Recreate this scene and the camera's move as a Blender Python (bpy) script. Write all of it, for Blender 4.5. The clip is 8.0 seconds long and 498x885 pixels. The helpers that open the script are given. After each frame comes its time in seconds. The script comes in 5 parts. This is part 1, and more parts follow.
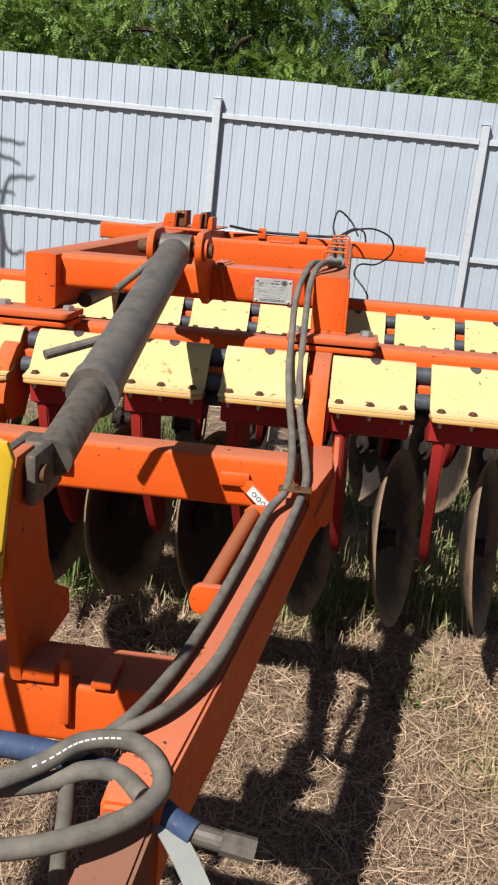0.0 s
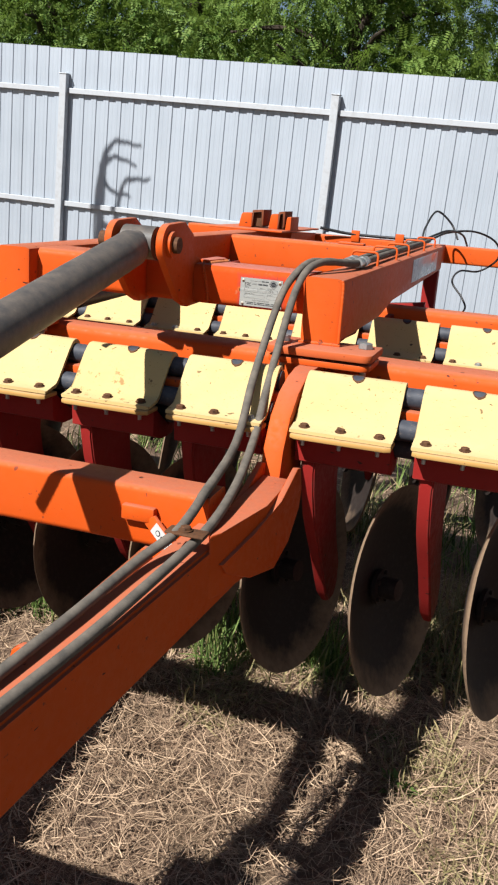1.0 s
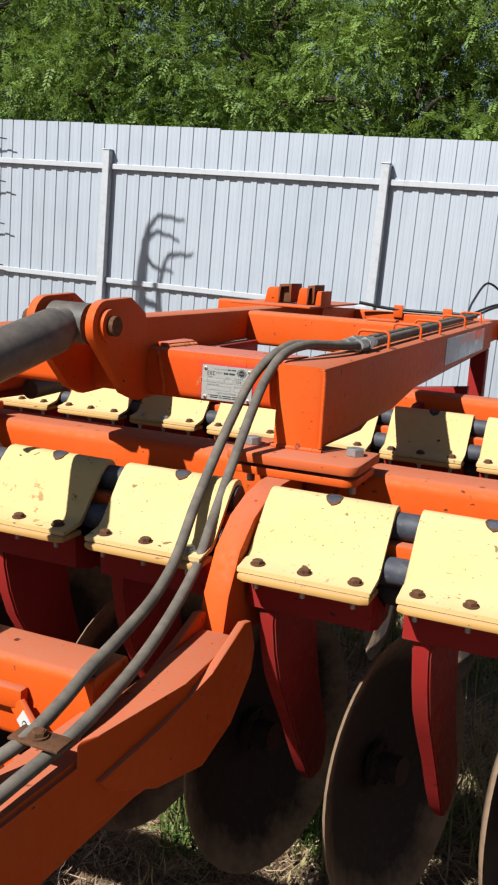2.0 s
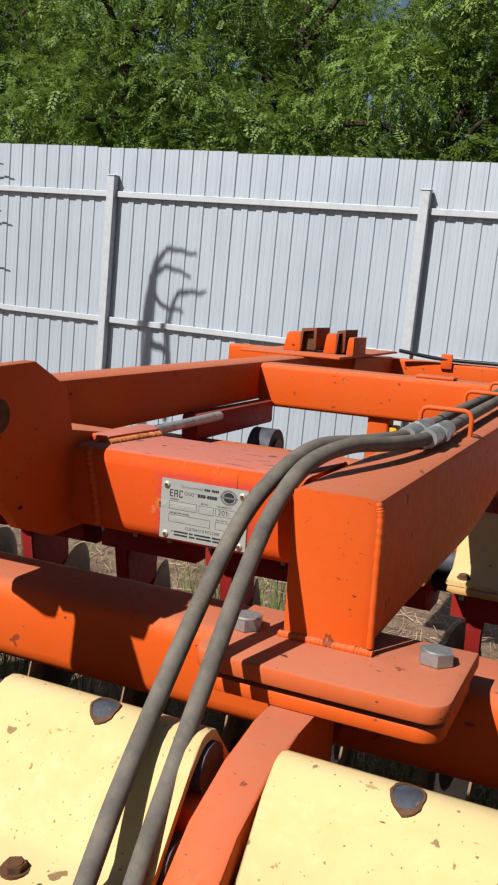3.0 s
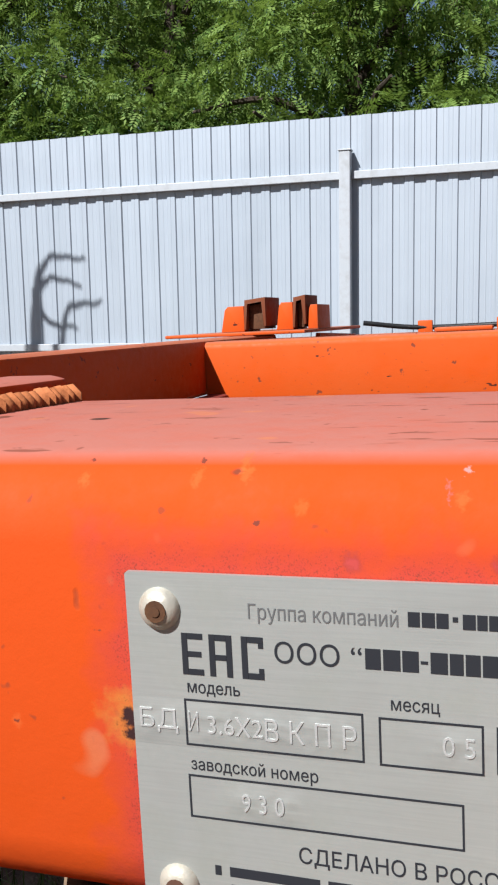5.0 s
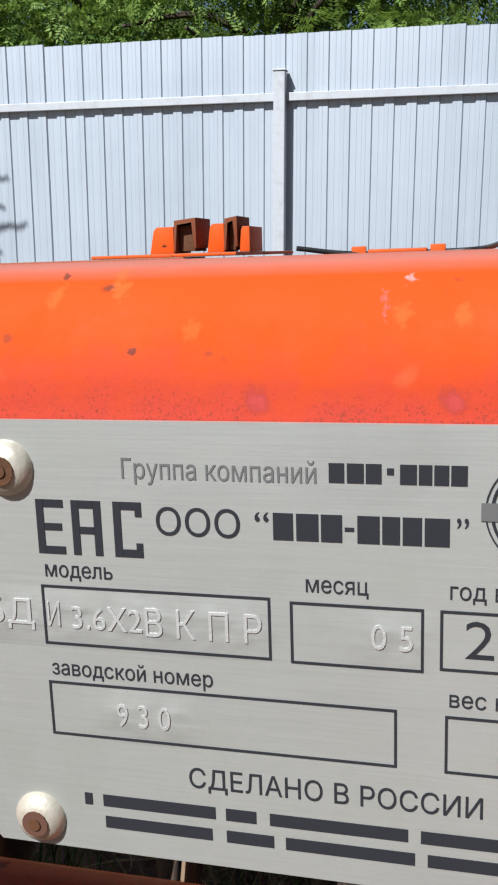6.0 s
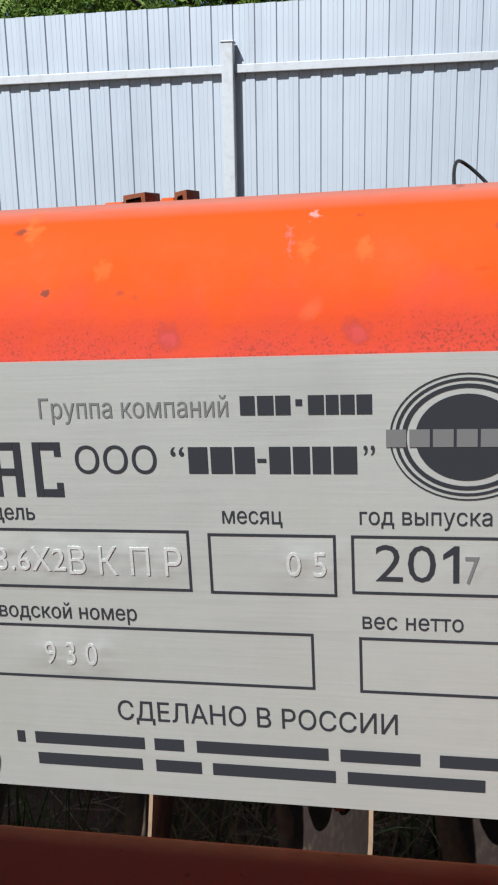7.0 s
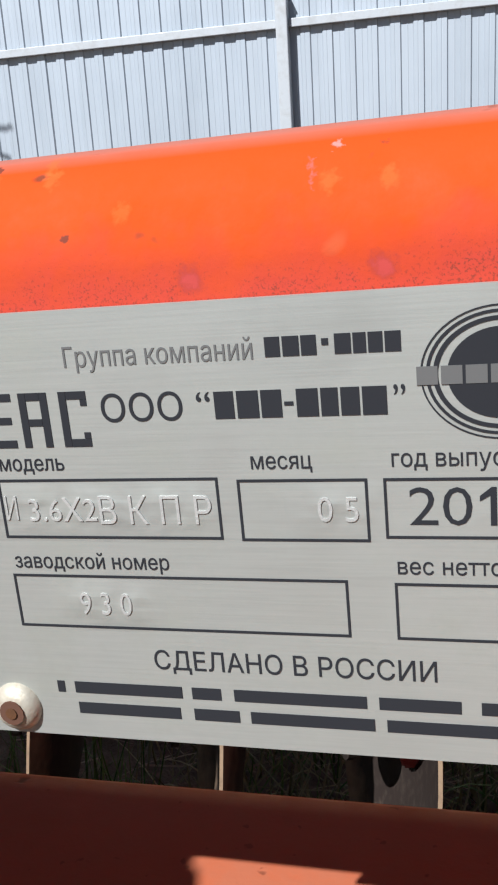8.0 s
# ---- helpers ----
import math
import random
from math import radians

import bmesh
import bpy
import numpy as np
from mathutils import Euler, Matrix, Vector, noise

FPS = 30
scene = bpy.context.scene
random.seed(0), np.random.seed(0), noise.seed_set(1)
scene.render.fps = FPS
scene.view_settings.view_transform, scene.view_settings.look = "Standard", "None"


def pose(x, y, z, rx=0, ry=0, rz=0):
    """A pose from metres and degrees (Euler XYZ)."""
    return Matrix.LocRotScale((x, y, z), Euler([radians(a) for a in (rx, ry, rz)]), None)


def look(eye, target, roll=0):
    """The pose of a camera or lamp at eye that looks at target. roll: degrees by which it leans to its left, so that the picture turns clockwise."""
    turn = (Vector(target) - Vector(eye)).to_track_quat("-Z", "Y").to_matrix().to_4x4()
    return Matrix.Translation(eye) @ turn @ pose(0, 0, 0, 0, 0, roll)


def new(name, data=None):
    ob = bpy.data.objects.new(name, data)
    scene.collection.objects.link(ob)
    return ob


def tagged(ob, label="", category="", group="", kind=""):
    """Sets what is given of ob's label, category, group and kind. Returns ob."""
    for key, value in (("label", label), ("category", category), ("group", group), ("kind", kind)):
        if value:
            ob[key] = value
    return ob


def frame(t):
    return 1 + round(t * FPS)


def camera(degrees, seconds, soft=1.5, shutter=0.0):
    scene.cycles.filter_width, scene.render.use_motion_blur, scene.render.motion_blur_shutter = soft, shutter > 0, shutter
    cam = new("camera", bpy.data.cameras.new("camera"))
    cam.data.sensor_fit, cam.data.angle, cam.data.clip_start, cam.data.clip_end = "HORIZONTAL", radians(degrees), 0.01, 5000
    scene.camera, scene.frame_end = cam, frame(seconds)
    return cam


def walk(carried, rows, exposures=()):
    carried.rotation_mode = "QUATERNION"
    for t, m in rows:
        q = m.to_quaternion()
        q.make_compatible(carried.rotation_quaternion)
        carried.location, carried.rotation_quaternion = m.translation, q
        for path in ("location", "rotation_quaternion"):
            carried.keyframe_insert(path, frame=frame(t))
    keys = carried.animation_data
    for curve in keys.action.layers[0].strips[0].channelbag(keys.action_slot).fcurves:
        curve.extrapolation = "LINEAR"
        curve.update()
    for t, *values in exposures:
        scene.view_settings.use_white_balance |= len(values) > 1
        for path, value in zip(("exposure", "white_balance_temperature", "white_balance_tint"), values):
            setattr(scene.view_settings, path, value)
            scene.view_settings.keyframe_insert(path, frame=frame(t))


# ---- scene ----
cam = camera(31.0, 8.0, 2.2)
PATH = [
    (0, (0.282, -0.082, 1.613), (0.117, 1.836, 1.07), 6.2),
    (0.5, (0.585, 0.156, 1.601), (0.191, 2.041, 1.062), 6.0),
    (1, (0.765, 0.412, 1.605), (0.227, 2.254, 1.043), 6.1),
    (1.5, (0.914, 0.715, 1.615), (0.228, 2.52, 1.096), 5.7),
    (1.7, (0.901, 0.816, 1.612), (0.176, 2.62, 1.143), 4.9),
    (2.8, (0.59, 1.656, 1.581), (-0.145, 3.48, 1.216), 5.6),
    (3, (0.536, 1.818, 1.592), (-0.252, 3.623, 1.247), 5.5),
    (3.5, (0.407, 2.078, 1.558), (-0.467, 3.85, 1.242), 2.4),
    (4, (0.208, 2.378, 1.471), (-0.619, 4.181, 1.213), -0.7),
    (4.5, (0.108, 2.54, 1.427), (-0.601, 4.402, 1.248), -0.9),
    (5, (0.081, 2.619, 1.397), (-0.523, 4.505, 1.121), -1.1),
    (5.2, (0.078, 2.642, 1.391), (-0.479, 4.535, 1.063), -0.9),
    (6.3, (0.077, 2.661, 1.366), (-0.358, 4.561, 0.917), -0.2),
    (6.5, (0.082, 2.661, 1.365), (-0.337, 4.56, 0.897), -0.4),
    (7, (0.085, 2.657, 1.365), (-0.28, 4.566, 0.891), -1.1),
    (7.5, (0.091, 2.656, 1.362), (-0.234, 4.563, 0.856), -2.0),
    (8, (0.09, 2.661, 1.361), (-0.415, 4.517, 0.813), -3.7),
]
walk(cam, [(t, look(eye, target, roll)) for t, eye, target, roll in PATH],
     [(0, 1.03, 6550, 10), (0.5, 1.10, 6550, 10), (1.5, 1.10, 6550, 10), (3, 0.84, 6700, 10), (3.5, 0.97, 6600, 10), (4, 1.17, 6500, 10), (4.5, 1.06, 6400, 10),
      (5, 1.02, 6250, 10), (6.5, 0.98, 6200, 9), (8, 0.97, 6200, 9)])

# ---- light ----
SUN_WAY = Vector((0.455, 0.86, -1.0)).normalized()
world = bpy.data.worlds.new("sky_world")
world.use_nodes = True
scene.world = world
wn = world.node_tree.nodes
sky = wn.new("ShaderNodeTexSky")
sky.sky_type, sky.sun_disc, sky.dust_density = "NISHITA", False, 0.4
sky.sun_elevation = math.asin(-SUN_WAY.z)
sky.sun_rotation = math.atan2(-SUN_WAY.x, -SUN_WAY.y)
wn["Background"].inputs["Strength"].default_value = 0.033
world.node_tree.links.new(sky.outputs[0], wn["Background"].inputs["Color"])
sun_data = bpy.data.lights.new("sun", "SUN")
sun_data.energy, sun_data.angle, sun_data.color = 5.0, radians(0.6), (1.0, 0.985, 0.955)
sun = new("sun", sun_data)
sun.matrix_world = look(Vector((0, 0, 30)) - SUN_WAY * 5, Vector((0, 0, 30)))
scene.view_settings.exposure = 1.03


# ---- materials ----
class Nodes:
    """A small builder for one node material."""

    def __init__(self, name, rough=0.5, metal=0.0):
        self.mat = bpy.data.materials.new(name)
        self.mat.use_nodes = True
        self.tree = self.mat.node_tree
        self.bsdf = self.tree.nodes["Principled BSDF"]
        self.bsdf.inputs["Roughness"].default_value = rough
        self.bsdf.inputs["Metallic"].default_value = metal
        self.bsdf.inputs["Specular IOR Level"].default_value = 0.25
        self.coord = self.tree.nodes.new("ShaderNodeNewGeometry").outputs["Position"]

    def link(self, a, b):
        self.tree.links.new(a, b)

    def use_object_space(self):
        self.coord = self.tree.nodes.new("ShaderNodeTexCoord").outputs["Object"]

    def noise(self, scale, detail=4.0, rough=0.6, stretch=None):
        n = self.tree.nodes.new("ShaderNodeTexNoise")
        n.inputs["Scale"].default_value, n.inputs["Detail"].default_value, n.inputs["Roughness"].default_value = scale, detail, rough
        src = self.coord
        if stretch:
            m = self.tree.nodes.new("ShaderNodeMapping")
            m.inputs["Scale"].default_value = stretch
            self.link(src, m.inputs["Vector"])
            src = m.outputs[0]
        self.link(src, n.inputs["Vector"])
        return n.outputs["Fac"]

    def ramp(self, fac, a, b, ca=0.0, cb=1.0):
        r = self.tree.nodes.new("ShaderNodeMapRange")
        r.inputs["From Min"].default_value, r.inputs["From Max"].default_value = a, b
        r.inputs["To Min"].default_value, r.inputs["To Max"].default_value = ca, cb
        self.link(fac, r.inputs["Value"])
        return r.outputs[0]

    def mix(self, fac, a, b):
        m = self.tree.nodes.new("ShaderNodeMix")
        m.data_type = "RGBA"
        if isinstance(fac, float):
            m.inputs[0].default_value = fac
        else:
            self.link(fac, m.inputs[0])
        for sock, v in ((m.inputs[6], a), (m.inputs[7], b)):
            if isinstance(v, tuple):
                sock.default_value = (*v, 1.0)
            else:
                self.link(v, sock)
        return m.outputs[2]

    def maths(self, op, a, b):
        m = self.tree.nodes.new("ShaderNodeMath")
        m.operation = op
        for sock, v in zip(m.inputs, (a, b)):
            if isinstance(v, (int, float)):
                sock.default_value = v
            else:
                self.link(v, sock)
        return m.outputs[0]

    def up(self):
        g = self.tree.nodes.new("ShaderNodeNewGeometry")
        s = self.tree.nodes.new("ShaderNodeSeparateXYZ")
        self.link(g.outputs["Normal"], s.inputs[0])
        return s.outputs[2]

    def edges(self, radius):
        """Where the surface bends sharply: worn edges."""
        b = self.tree.nodes.new("ShaderNodeBevel")
        b.samples = 4
        b.inputs["Radius"].default_value = radius
        g = self.tree.nodes.new("ShaderNodeNewGeometry")
        d = self.tree.nodes.new("ShaderNodeVectorMath")
        d.operation = "DOT_PRODUCT"
        self.link(b.outputs[0], d.inputs[0])
        self.link(g.outputs["Normal"], d.inputs[1])
        return self.ramp(d.outputs["Value"], 0.995, 0.90)

    def island(self):
        return self.tree.nodes.new("ShaderNodeNewGeometry").outputs["Random Per Island"]

    def each(self):
        return self.tree.nodes.new("ShaderNodeObjectInfo").outputs["Random"]

    def colour(self, c):
        if isinstance(c, tuple):
            self.bsdf.inputs["Base Color"].default_value = (*c, 1.0)
        else:
            self.link(c, self.bsdf.inputs["Base Color"])

    def rough(self, r):
        self.link(r, self.bsdf.inputs["Roughness"])

    def bump(self, height, strength=0.3, distance=0.002):
        b = self.tree.nodes.new("ShaderNodeBump")
        b.inputs["Strength"].default_value, b.inputs["Distance"].default_value = strength, distance
        self.link(height, b.inputs["Height"])
        self.link(b.outputs[0], self.bsdf.inputs["Normal"])


def painted(name, main, faded, chip, dust, dusty=0.75, rough=0.52, rust=(0.03, 0.014, 0.01), extra=None, lying=0.62):
    """Old machine paint: fading in clouds, dust on upward faces, small chips and scratches."""
    n = Nodes(name, rough)
    n.bsdf.inputs["Specular IOR Level"].default_value = 0.12
    cloud = n.ramp(n.noise(5.0, 5.0), 0.35, 0.7)
    c = n.mix(n.maths("MULTIPLY", cloud, 0.45), main, faded)
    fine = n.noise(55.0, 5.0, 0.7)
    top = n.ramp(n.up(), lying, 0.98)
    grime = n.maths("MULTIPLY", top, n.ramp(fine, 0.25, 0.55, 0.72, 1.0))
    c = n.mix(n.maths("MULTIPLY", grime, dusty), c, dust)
    speck = n.noise(38.0, 3.0, 0.55)
    worn = n.ramp(speck, 0.685, 0.71)
    c = n.mix(n.maths("MULTIPLY", worn, 0.8), c, chip)
    spot = n.ramp(n.noise(170.0, 2.0, 0.5), 0.70, 0.74)
    c = n.mix(n.maths("MULTIPLY", spot, 0.5), c, chip)
    pit = n.ramp(n.noise(30.0, 2.0, 0.5, (1.0, 1.0, 2.2)), 0.74, 0.76)
    c = n.mix(n.maths("MULTIPLY", pit, 0.9), c, rust)
    edge = n.maths("MULTIPLY", n.edges(0.005), n.ramp(n.noise(24.0, 4.0, 0.7), 0.42, 0.62))
    c = n.mix(n.maths("MULTIPLY", edge, 0.65), c, dust)
    if extra:
        c = extra(n, c, fine)
    n.colour(c)
    n.rough(n.ramp(fine, 0.3, 0.7, rough - 0.08, rough + 0.2))
    n.bump(n.maths("ADD", n.maths("ADD", fine, n.noise(9.0, 3.0, 0.5)), n.maths("MULTIPLY", n.maths("ADD", worn, pit), -1.2)), 0.22, 0.0012)
    return n.mat


def rubber(name, main, dust, rough=0.75):
    n = Nodes(name, rough)
    f = n.noise(26.0, 5.0, 0.65)
    c = n.mix(n.ramp(f, 0.3, 0.7), main, dust)
    c = n.mix(n.maths("MULTIPLY", n.ramp(n.noise(120.0, 3.0), 0.58, 0.75), 0.4), c, (0.15, 0.12, 0.095))
    n.colour(c)
    n.bump(n.noise(240.0, 3.0), 0.25, 0.0008)
    return n.mat


def metal(name, main, stain, rough=0.4, metallic=0.8, scale=40.0, low=0.45, high=0.7):
    n = Nodes(name, rough, metallic)
    f = n.noise(scale, 5.0, 0.65)
    n.colour(n.mix(n.ramp(f, low, high), main, stain))
    n.rough(n.ramp(f, 0.3, 0.75, rough - 0.1, rough + 0.25))
    n.bump(n.noise(scale * 5, 4.0), 0.2, 0.0008)
    return n.mat


OLD_ORANGE = ((0.46, 0.060, 0.005), (0.42, 0.084, 0.018), (0.10, 0.03, 0.018), (0.31, 0.100, 0.055))
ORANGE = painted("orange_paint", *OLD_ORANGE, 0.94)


def beside_plate(n, c, fine):
    """Bleached paint round the maker's plate, rust creeping from its edge, scratches on top."""
    n.use_object_space()
    s = n.tree.nodes.new("ShaderNodeSeparateXYZ")
    n.link(n.coord, s.inputs[0])
    x, z = s.outputs[0], s.outputs[2]
    dx = n.maths("SUBTRACT", n.maths("ABSOLUTE", n.maths("SUBTRACT", x, 0.0622), 0), 0.0603)
    dz = n.maths("SUBTRACT", n.maths("ABSOLUTE", n.maths("SUBTRACT", z, 1.305), 0), 0.0384)
    far = n.maths("ADD", n.maths("MAXIMUM", dx, dz), n.ramp(n.noise(90.0, 3.0), 0.3, 0.7, -0.004, 0.004))
    c = n.mix(n.maths("MULTIPLY", n.ramp(far, 0.012, 0.0005), 0.75), c, (0.35, 0.036, 0.028))
    band = n.ramp(far, 0.010, 0.0)
    grit = n.ramp(n.maths("ADD", n.noise(2200.0, 3.0, 0.7), n.maths("MULTIPLY", band, 0.13)), 0.66, 0.74)
    c = n.mix(n.maths("MULTIPLY", n.maths("MULTIPLY", grit, band), 0.7), c, (0.13, 0.028, 0.018))
    rx, rz = n.maths("SUBTRACT", x, 0.0005), n.maths("SUBTRACT", z, 1.309)
    r = n.maths("SQRT", n.maths("ADD", n.maths("MULTIPLY", rx, rx), n.maths("MULTIPLY", rz, rz)), 0)
    r = n.maths("ADD", r, n.ramp(n.noise(260.0, 4.0), 0.3, 0.7, -0.0025, 0.0025))
    c = n.mix(n.maths("MULTIPLY", n.ramp(r, 0.009, 0.004), 0.6), c, (0.40, 0.16, 0.03))
    c = n.mix(n.ramp(r, 0.0042, 0.0025), c, (0.03, 0.012, 0.012))
    lines = n.ramp(n.noise(70.0, 3.0, 0.6, (0.35, 1.6, 1.0)), 0.63, 0.66)
    c = n.mix(n.maths("MULTIPLY", n.maths("MULTIPLY", lines, n.ramp(n.up(), 0.9, 0.98)), 0.7), c, (0.12, 0.035, 0.02))
    dent = n.ramp(n.noise(48.0, 1.0, 0.4), 0.72, 0.755)
    c = n.mix(n.maths("MULTIPLY", dent, 0.6), c, (0.40, 0.13, 0.06))
    wobble = n.ramp(n.noise(700.0, 3.0, 0.6), 0.3, 0.7, -0.0007, 0.0007)

    def mark(c, px, pz, r, colour, amount=1.0, tall=1.0, soft=0.4):
        """One small scuff of the paint; tall: how far it is drawn out upward."""
        ax, az = n.maths("SUBTRACT", x, px), n.maths("DIVIDE", n.maths("SUBTRACT", z, pz), tall)
        d = n.maths("SQRT", n.maths("ADD", n.maths("MULTIPLY", ax, ax), n.maths("MULTIPLY", az, az)), 0)
        return n.mix(n.maths("MULTIPLY", n.ramp(n.maths("ADD", d, wobble), r, r * soft), amount), c, colour)

    for px, pz in ((0.0281, 1.3632), (0.073, 1.3588), (0.082, 1.3585), (0.0271, 1.3652), (0.0171, 1.3625), (-0.0099, 1.362), (-0.0287, 1.3059), (0.041, 1.357)):
        c = mark(c, px, pz, 0.0016, (0.50, 0.10, 0.022), 0.4, 1.2)
    for px, pz in ((0.0171, 1.3655), (-0.0099, 1.3654), (-0.0287, 1.3062), (0.0811, 1.3636), (0.0318, 1.3541)):
        c = mark(c, px, pz, 0.0007, (0.08, 0.025, 0.018), 0.8, 0.7)
    c = mark(c, 0.0741, 1.3638, 0.0008, (0.55, 0.27, 0.28), 0.5)
    c = mark(c, 0.0705, 1.3605, 0.0007, (0.45, 0.10, 0.10), 0.5, 3.2)
    for px, pz in ((0.0516, 1.3465), (0.0806, 1.3466)):
        c = mark(c, px, pz, 0.0026, (0.20, 0.03, 0.03), 0.6)
        c = mark(c, px, pz, 0.0017, (0.36, 0.045, 0.04), 0.8)
    c = mark(c, -0.006, 1.3292, 0.0010, (0.10, 0.03, 0.02), 0.7, 0.3)
    return c


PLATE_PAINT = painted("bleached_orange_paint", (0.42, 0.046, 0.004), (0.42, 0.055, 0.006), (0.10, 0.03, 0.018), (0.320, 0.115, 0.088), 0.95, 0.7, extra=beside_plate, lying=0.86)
# copy of the orange paint with shade put into its colour: darker, redder
SHADED_ORANGE = painted("shaded_orange_paint", (0.215, 0.0135, 0.012), (0.20, 0.018, 0.014), (0.06, 0.016, 0.014), (0.13, 0.045, 0.036))
RUST_PAINT = painted("rust_streaked_paint", (0.26, 0.058, 0.018), (0.13, 0.046, 0.022), (0.07, 0.03, 0.016), (0.20, 0.085, 0.045), 0.6, 0.65)
SCUFFED = painted("scuffed_rusty_paint", (0.13, 0.040, 0.018), (0.20, 0.050, 0.02), (0.05, 0.03, 0.02), (0.14, 0.085, 0.06), 0.8, 0.7)
FLANGE_PAINT = painted("dirty_orange_paint", (0.40, 0.072, 0.018), (0.33, 0.085, 0.030), (0.09, 0.035, 0.018), (0.31, 0.105, 0.060), 0.9, 0.65)


def flecks(n, c, fine):
    """Small dark nicks strewn over a cover, and a few fine scratches."""
    nick = n.ramp(n.noise(170.0, 2.0, 0.5), 0.695, 0.73)
    c = n.mix(n.maths("MULTIPLY", nick, 0.75), c, (0.11, 0.085, 0.03))
    line = n.ramp(n.noise(26.0, 3.0, 0.6, (1.0, 0.5, 5.0)), 0.70, 0.715)
    c = n.mix(n.maths("MULTIPLY", line, 0.6), c, (0.17, 0.12, 0.05))
    stain = n.ramp(n.noise(7.0, 4.0, 0.65), 0.50, 0.80)
    return n.mix(n.maths("MULTIPLY", stain, 0.35), c, (0.33, 0.225, 0.10))


YELLOW = painted("yellow_paint", (0.440, 0.318, 0.132), (0.435, 0.335, 0.170), (0.086, 0.046, 0.019), (0.415, 0.335, 0.200), 0.5, 0.5, extra=flecks)


def brown_blots(n, c, fine):
    """Brown rust and soil blots in the middle of a cover."""
    blot = n.ramp(n.maths("ADD", n.noise(28.0, 5.0, 0.7), n.ramp(n.noise(6.0, 2.0), 0.4, 0.7, -0.05, 0.06)), 0.60, 0.66)
    return n.mix(n.maths("MULTIPLY", blot, 0.75), c, (0.20, 0.095, 0.03))


YELLOW_BLOT = painted("blotted_yellow_paint", (0.440, 0.318, 0.132), (0.42, 0.31, 0.14), (0.086, 0.046, 0.019), (0.40, 0.31, 0.16), 0.6, 0.55, extra=brown_blots)
YELLOW_EDGE = painted("dusty_yellow_edge", (0.36, 0.20, 0.062), (0.39, 0.25, 0.09), (0.108, 0.049, 0.022), (0.36, 0.23, 0.115), 0.8, 0.7)
RUBBER = rubber("black_rubber", (0.020, 0.023, 0.032), (0.050, 0.054, 0.066), 0.6)
HOSE = rubber("dusty_hose", (0.058, 0.052, 0.045), (0.125, 0.107, 0.087), 0.8)
THIN_HOSE = rubber("thin_black_hose", (0.006, 0.006, 0.008), (0.016, 0.016, 0.016), 0.45)
GREY_PAINT = rubber("dark_grey_cylinder_paint", (0.046, 0.044, 0.044), (0.105, 0.088, 0.074), 0.5)
ROD = metal("dusty_rod_steel", (0.108, 0.092, 0.076), (0.054, 0.041, 0.030), 0.5, 0.4)
CHROME = metal("dull_rod", (0.40, 0.40, 0.41), (0.22, 0.21, 0.21), 0.42, 0.6)
ZINC = metal("zinc_bolt", (0.335, 0.346, 0.346), (0.216, 0.216, 0.205), 0.38, 0.75, 90.0)
RUSTY = metal("rusty_bolt", (0.092, 0.041, 0.019), (0.054, 0.027, 0.016), 0.75, 0.2, 120.0)
RUST = metal("weld_rust", (0.360, 0.120, 0.042), (0.200, 0.062, 0.022), 0.8, 0.1, 220.0)


def disc_steel():
    """Dark scale in the middle, soil-scoured brown towards the rim."""
    n = Nodes("soil_stained_disc_steel", 0.7, 0.1)
    n.use_object_space()
    s = n.tree.nodes.new("ShaderNodeSeparateXYZ")
    n.link(n.coord, s.inputs[0])
    r = n.maths("SQRT", n.maths("ADD", n.maths("MULTIPLY", s.outputs[1], s.outputs[1]), n.maths("MULTIPLY", s.outputs[2], s.outputs[2])), 0)
    f = n.noise(14.0, 5.0, 0.65)
    rim = n.ramp(n.maths("ADD", r, n.ramp(f, 0.3, 0.7, -0.03, 0.03)), 0.215, 0.285)
    c = n.mix(rim, (0.018, 0.012, 0.010), (0.185, 0.125, 0.080))
    n.colour(n.mix(n.maths("MULTIPLY", n.ramp(n.noise(60.0, 4.0), 0.5, 0.7), 0.4), c, (0.05, 0.038, 0.03)))
    n.bump(n.noise(70.0, 4.0), 0.25, 0.001)
    return n.mat


DISC = disc_steel()
GUARD = painted("amber_yellow_paint", (0.432, 0.270, 0.011), (0.405, 0.270, 0.027), (0.108, 0.054, 0.016), (0.378, 0.270, 0.108))
RED_CLIP = painted("red_clip_paint", (0.36, 0.010, 0.010), (0.33, 0.014, 0.014), (0.1, 0.02, 0.02), (0.26, 0.05, 0.045))
TINE = metal("black_spring_steel", (0.011, 0.011, 0.012), (0.027, 0.024, 0.022), 0.5, 0.5)
INK = Nodes("dark_printing_ink", 0.6)
INK.colour((0.020, 0.021, 0.025))
INK.bsdf.inputs["Specular IOR Level"].default_value = 0.08
INK = INK.mat
PALE_INK = Nodes("worn_printing_ink", 0.6)
PALE_INK.colour((0.092, 0.092, 0.092))
PALE_INK = PALE_INK.mat
CRACK = Nodes("cracked_paint_gap", 0.9)
CRACK.colour((0.085, 0.040, 0.026))
CRACK = CRACK.mat
STRAP = rubber("blue_strap", (0.016, 0.030, 0.070), (0.032, 0.049, 0.092), 0.7)
PALE_STRAP = rubber("pale_webbing", (0.162, 0.167, 0.157), (0.205, 0.205, 0.189), 0.8)


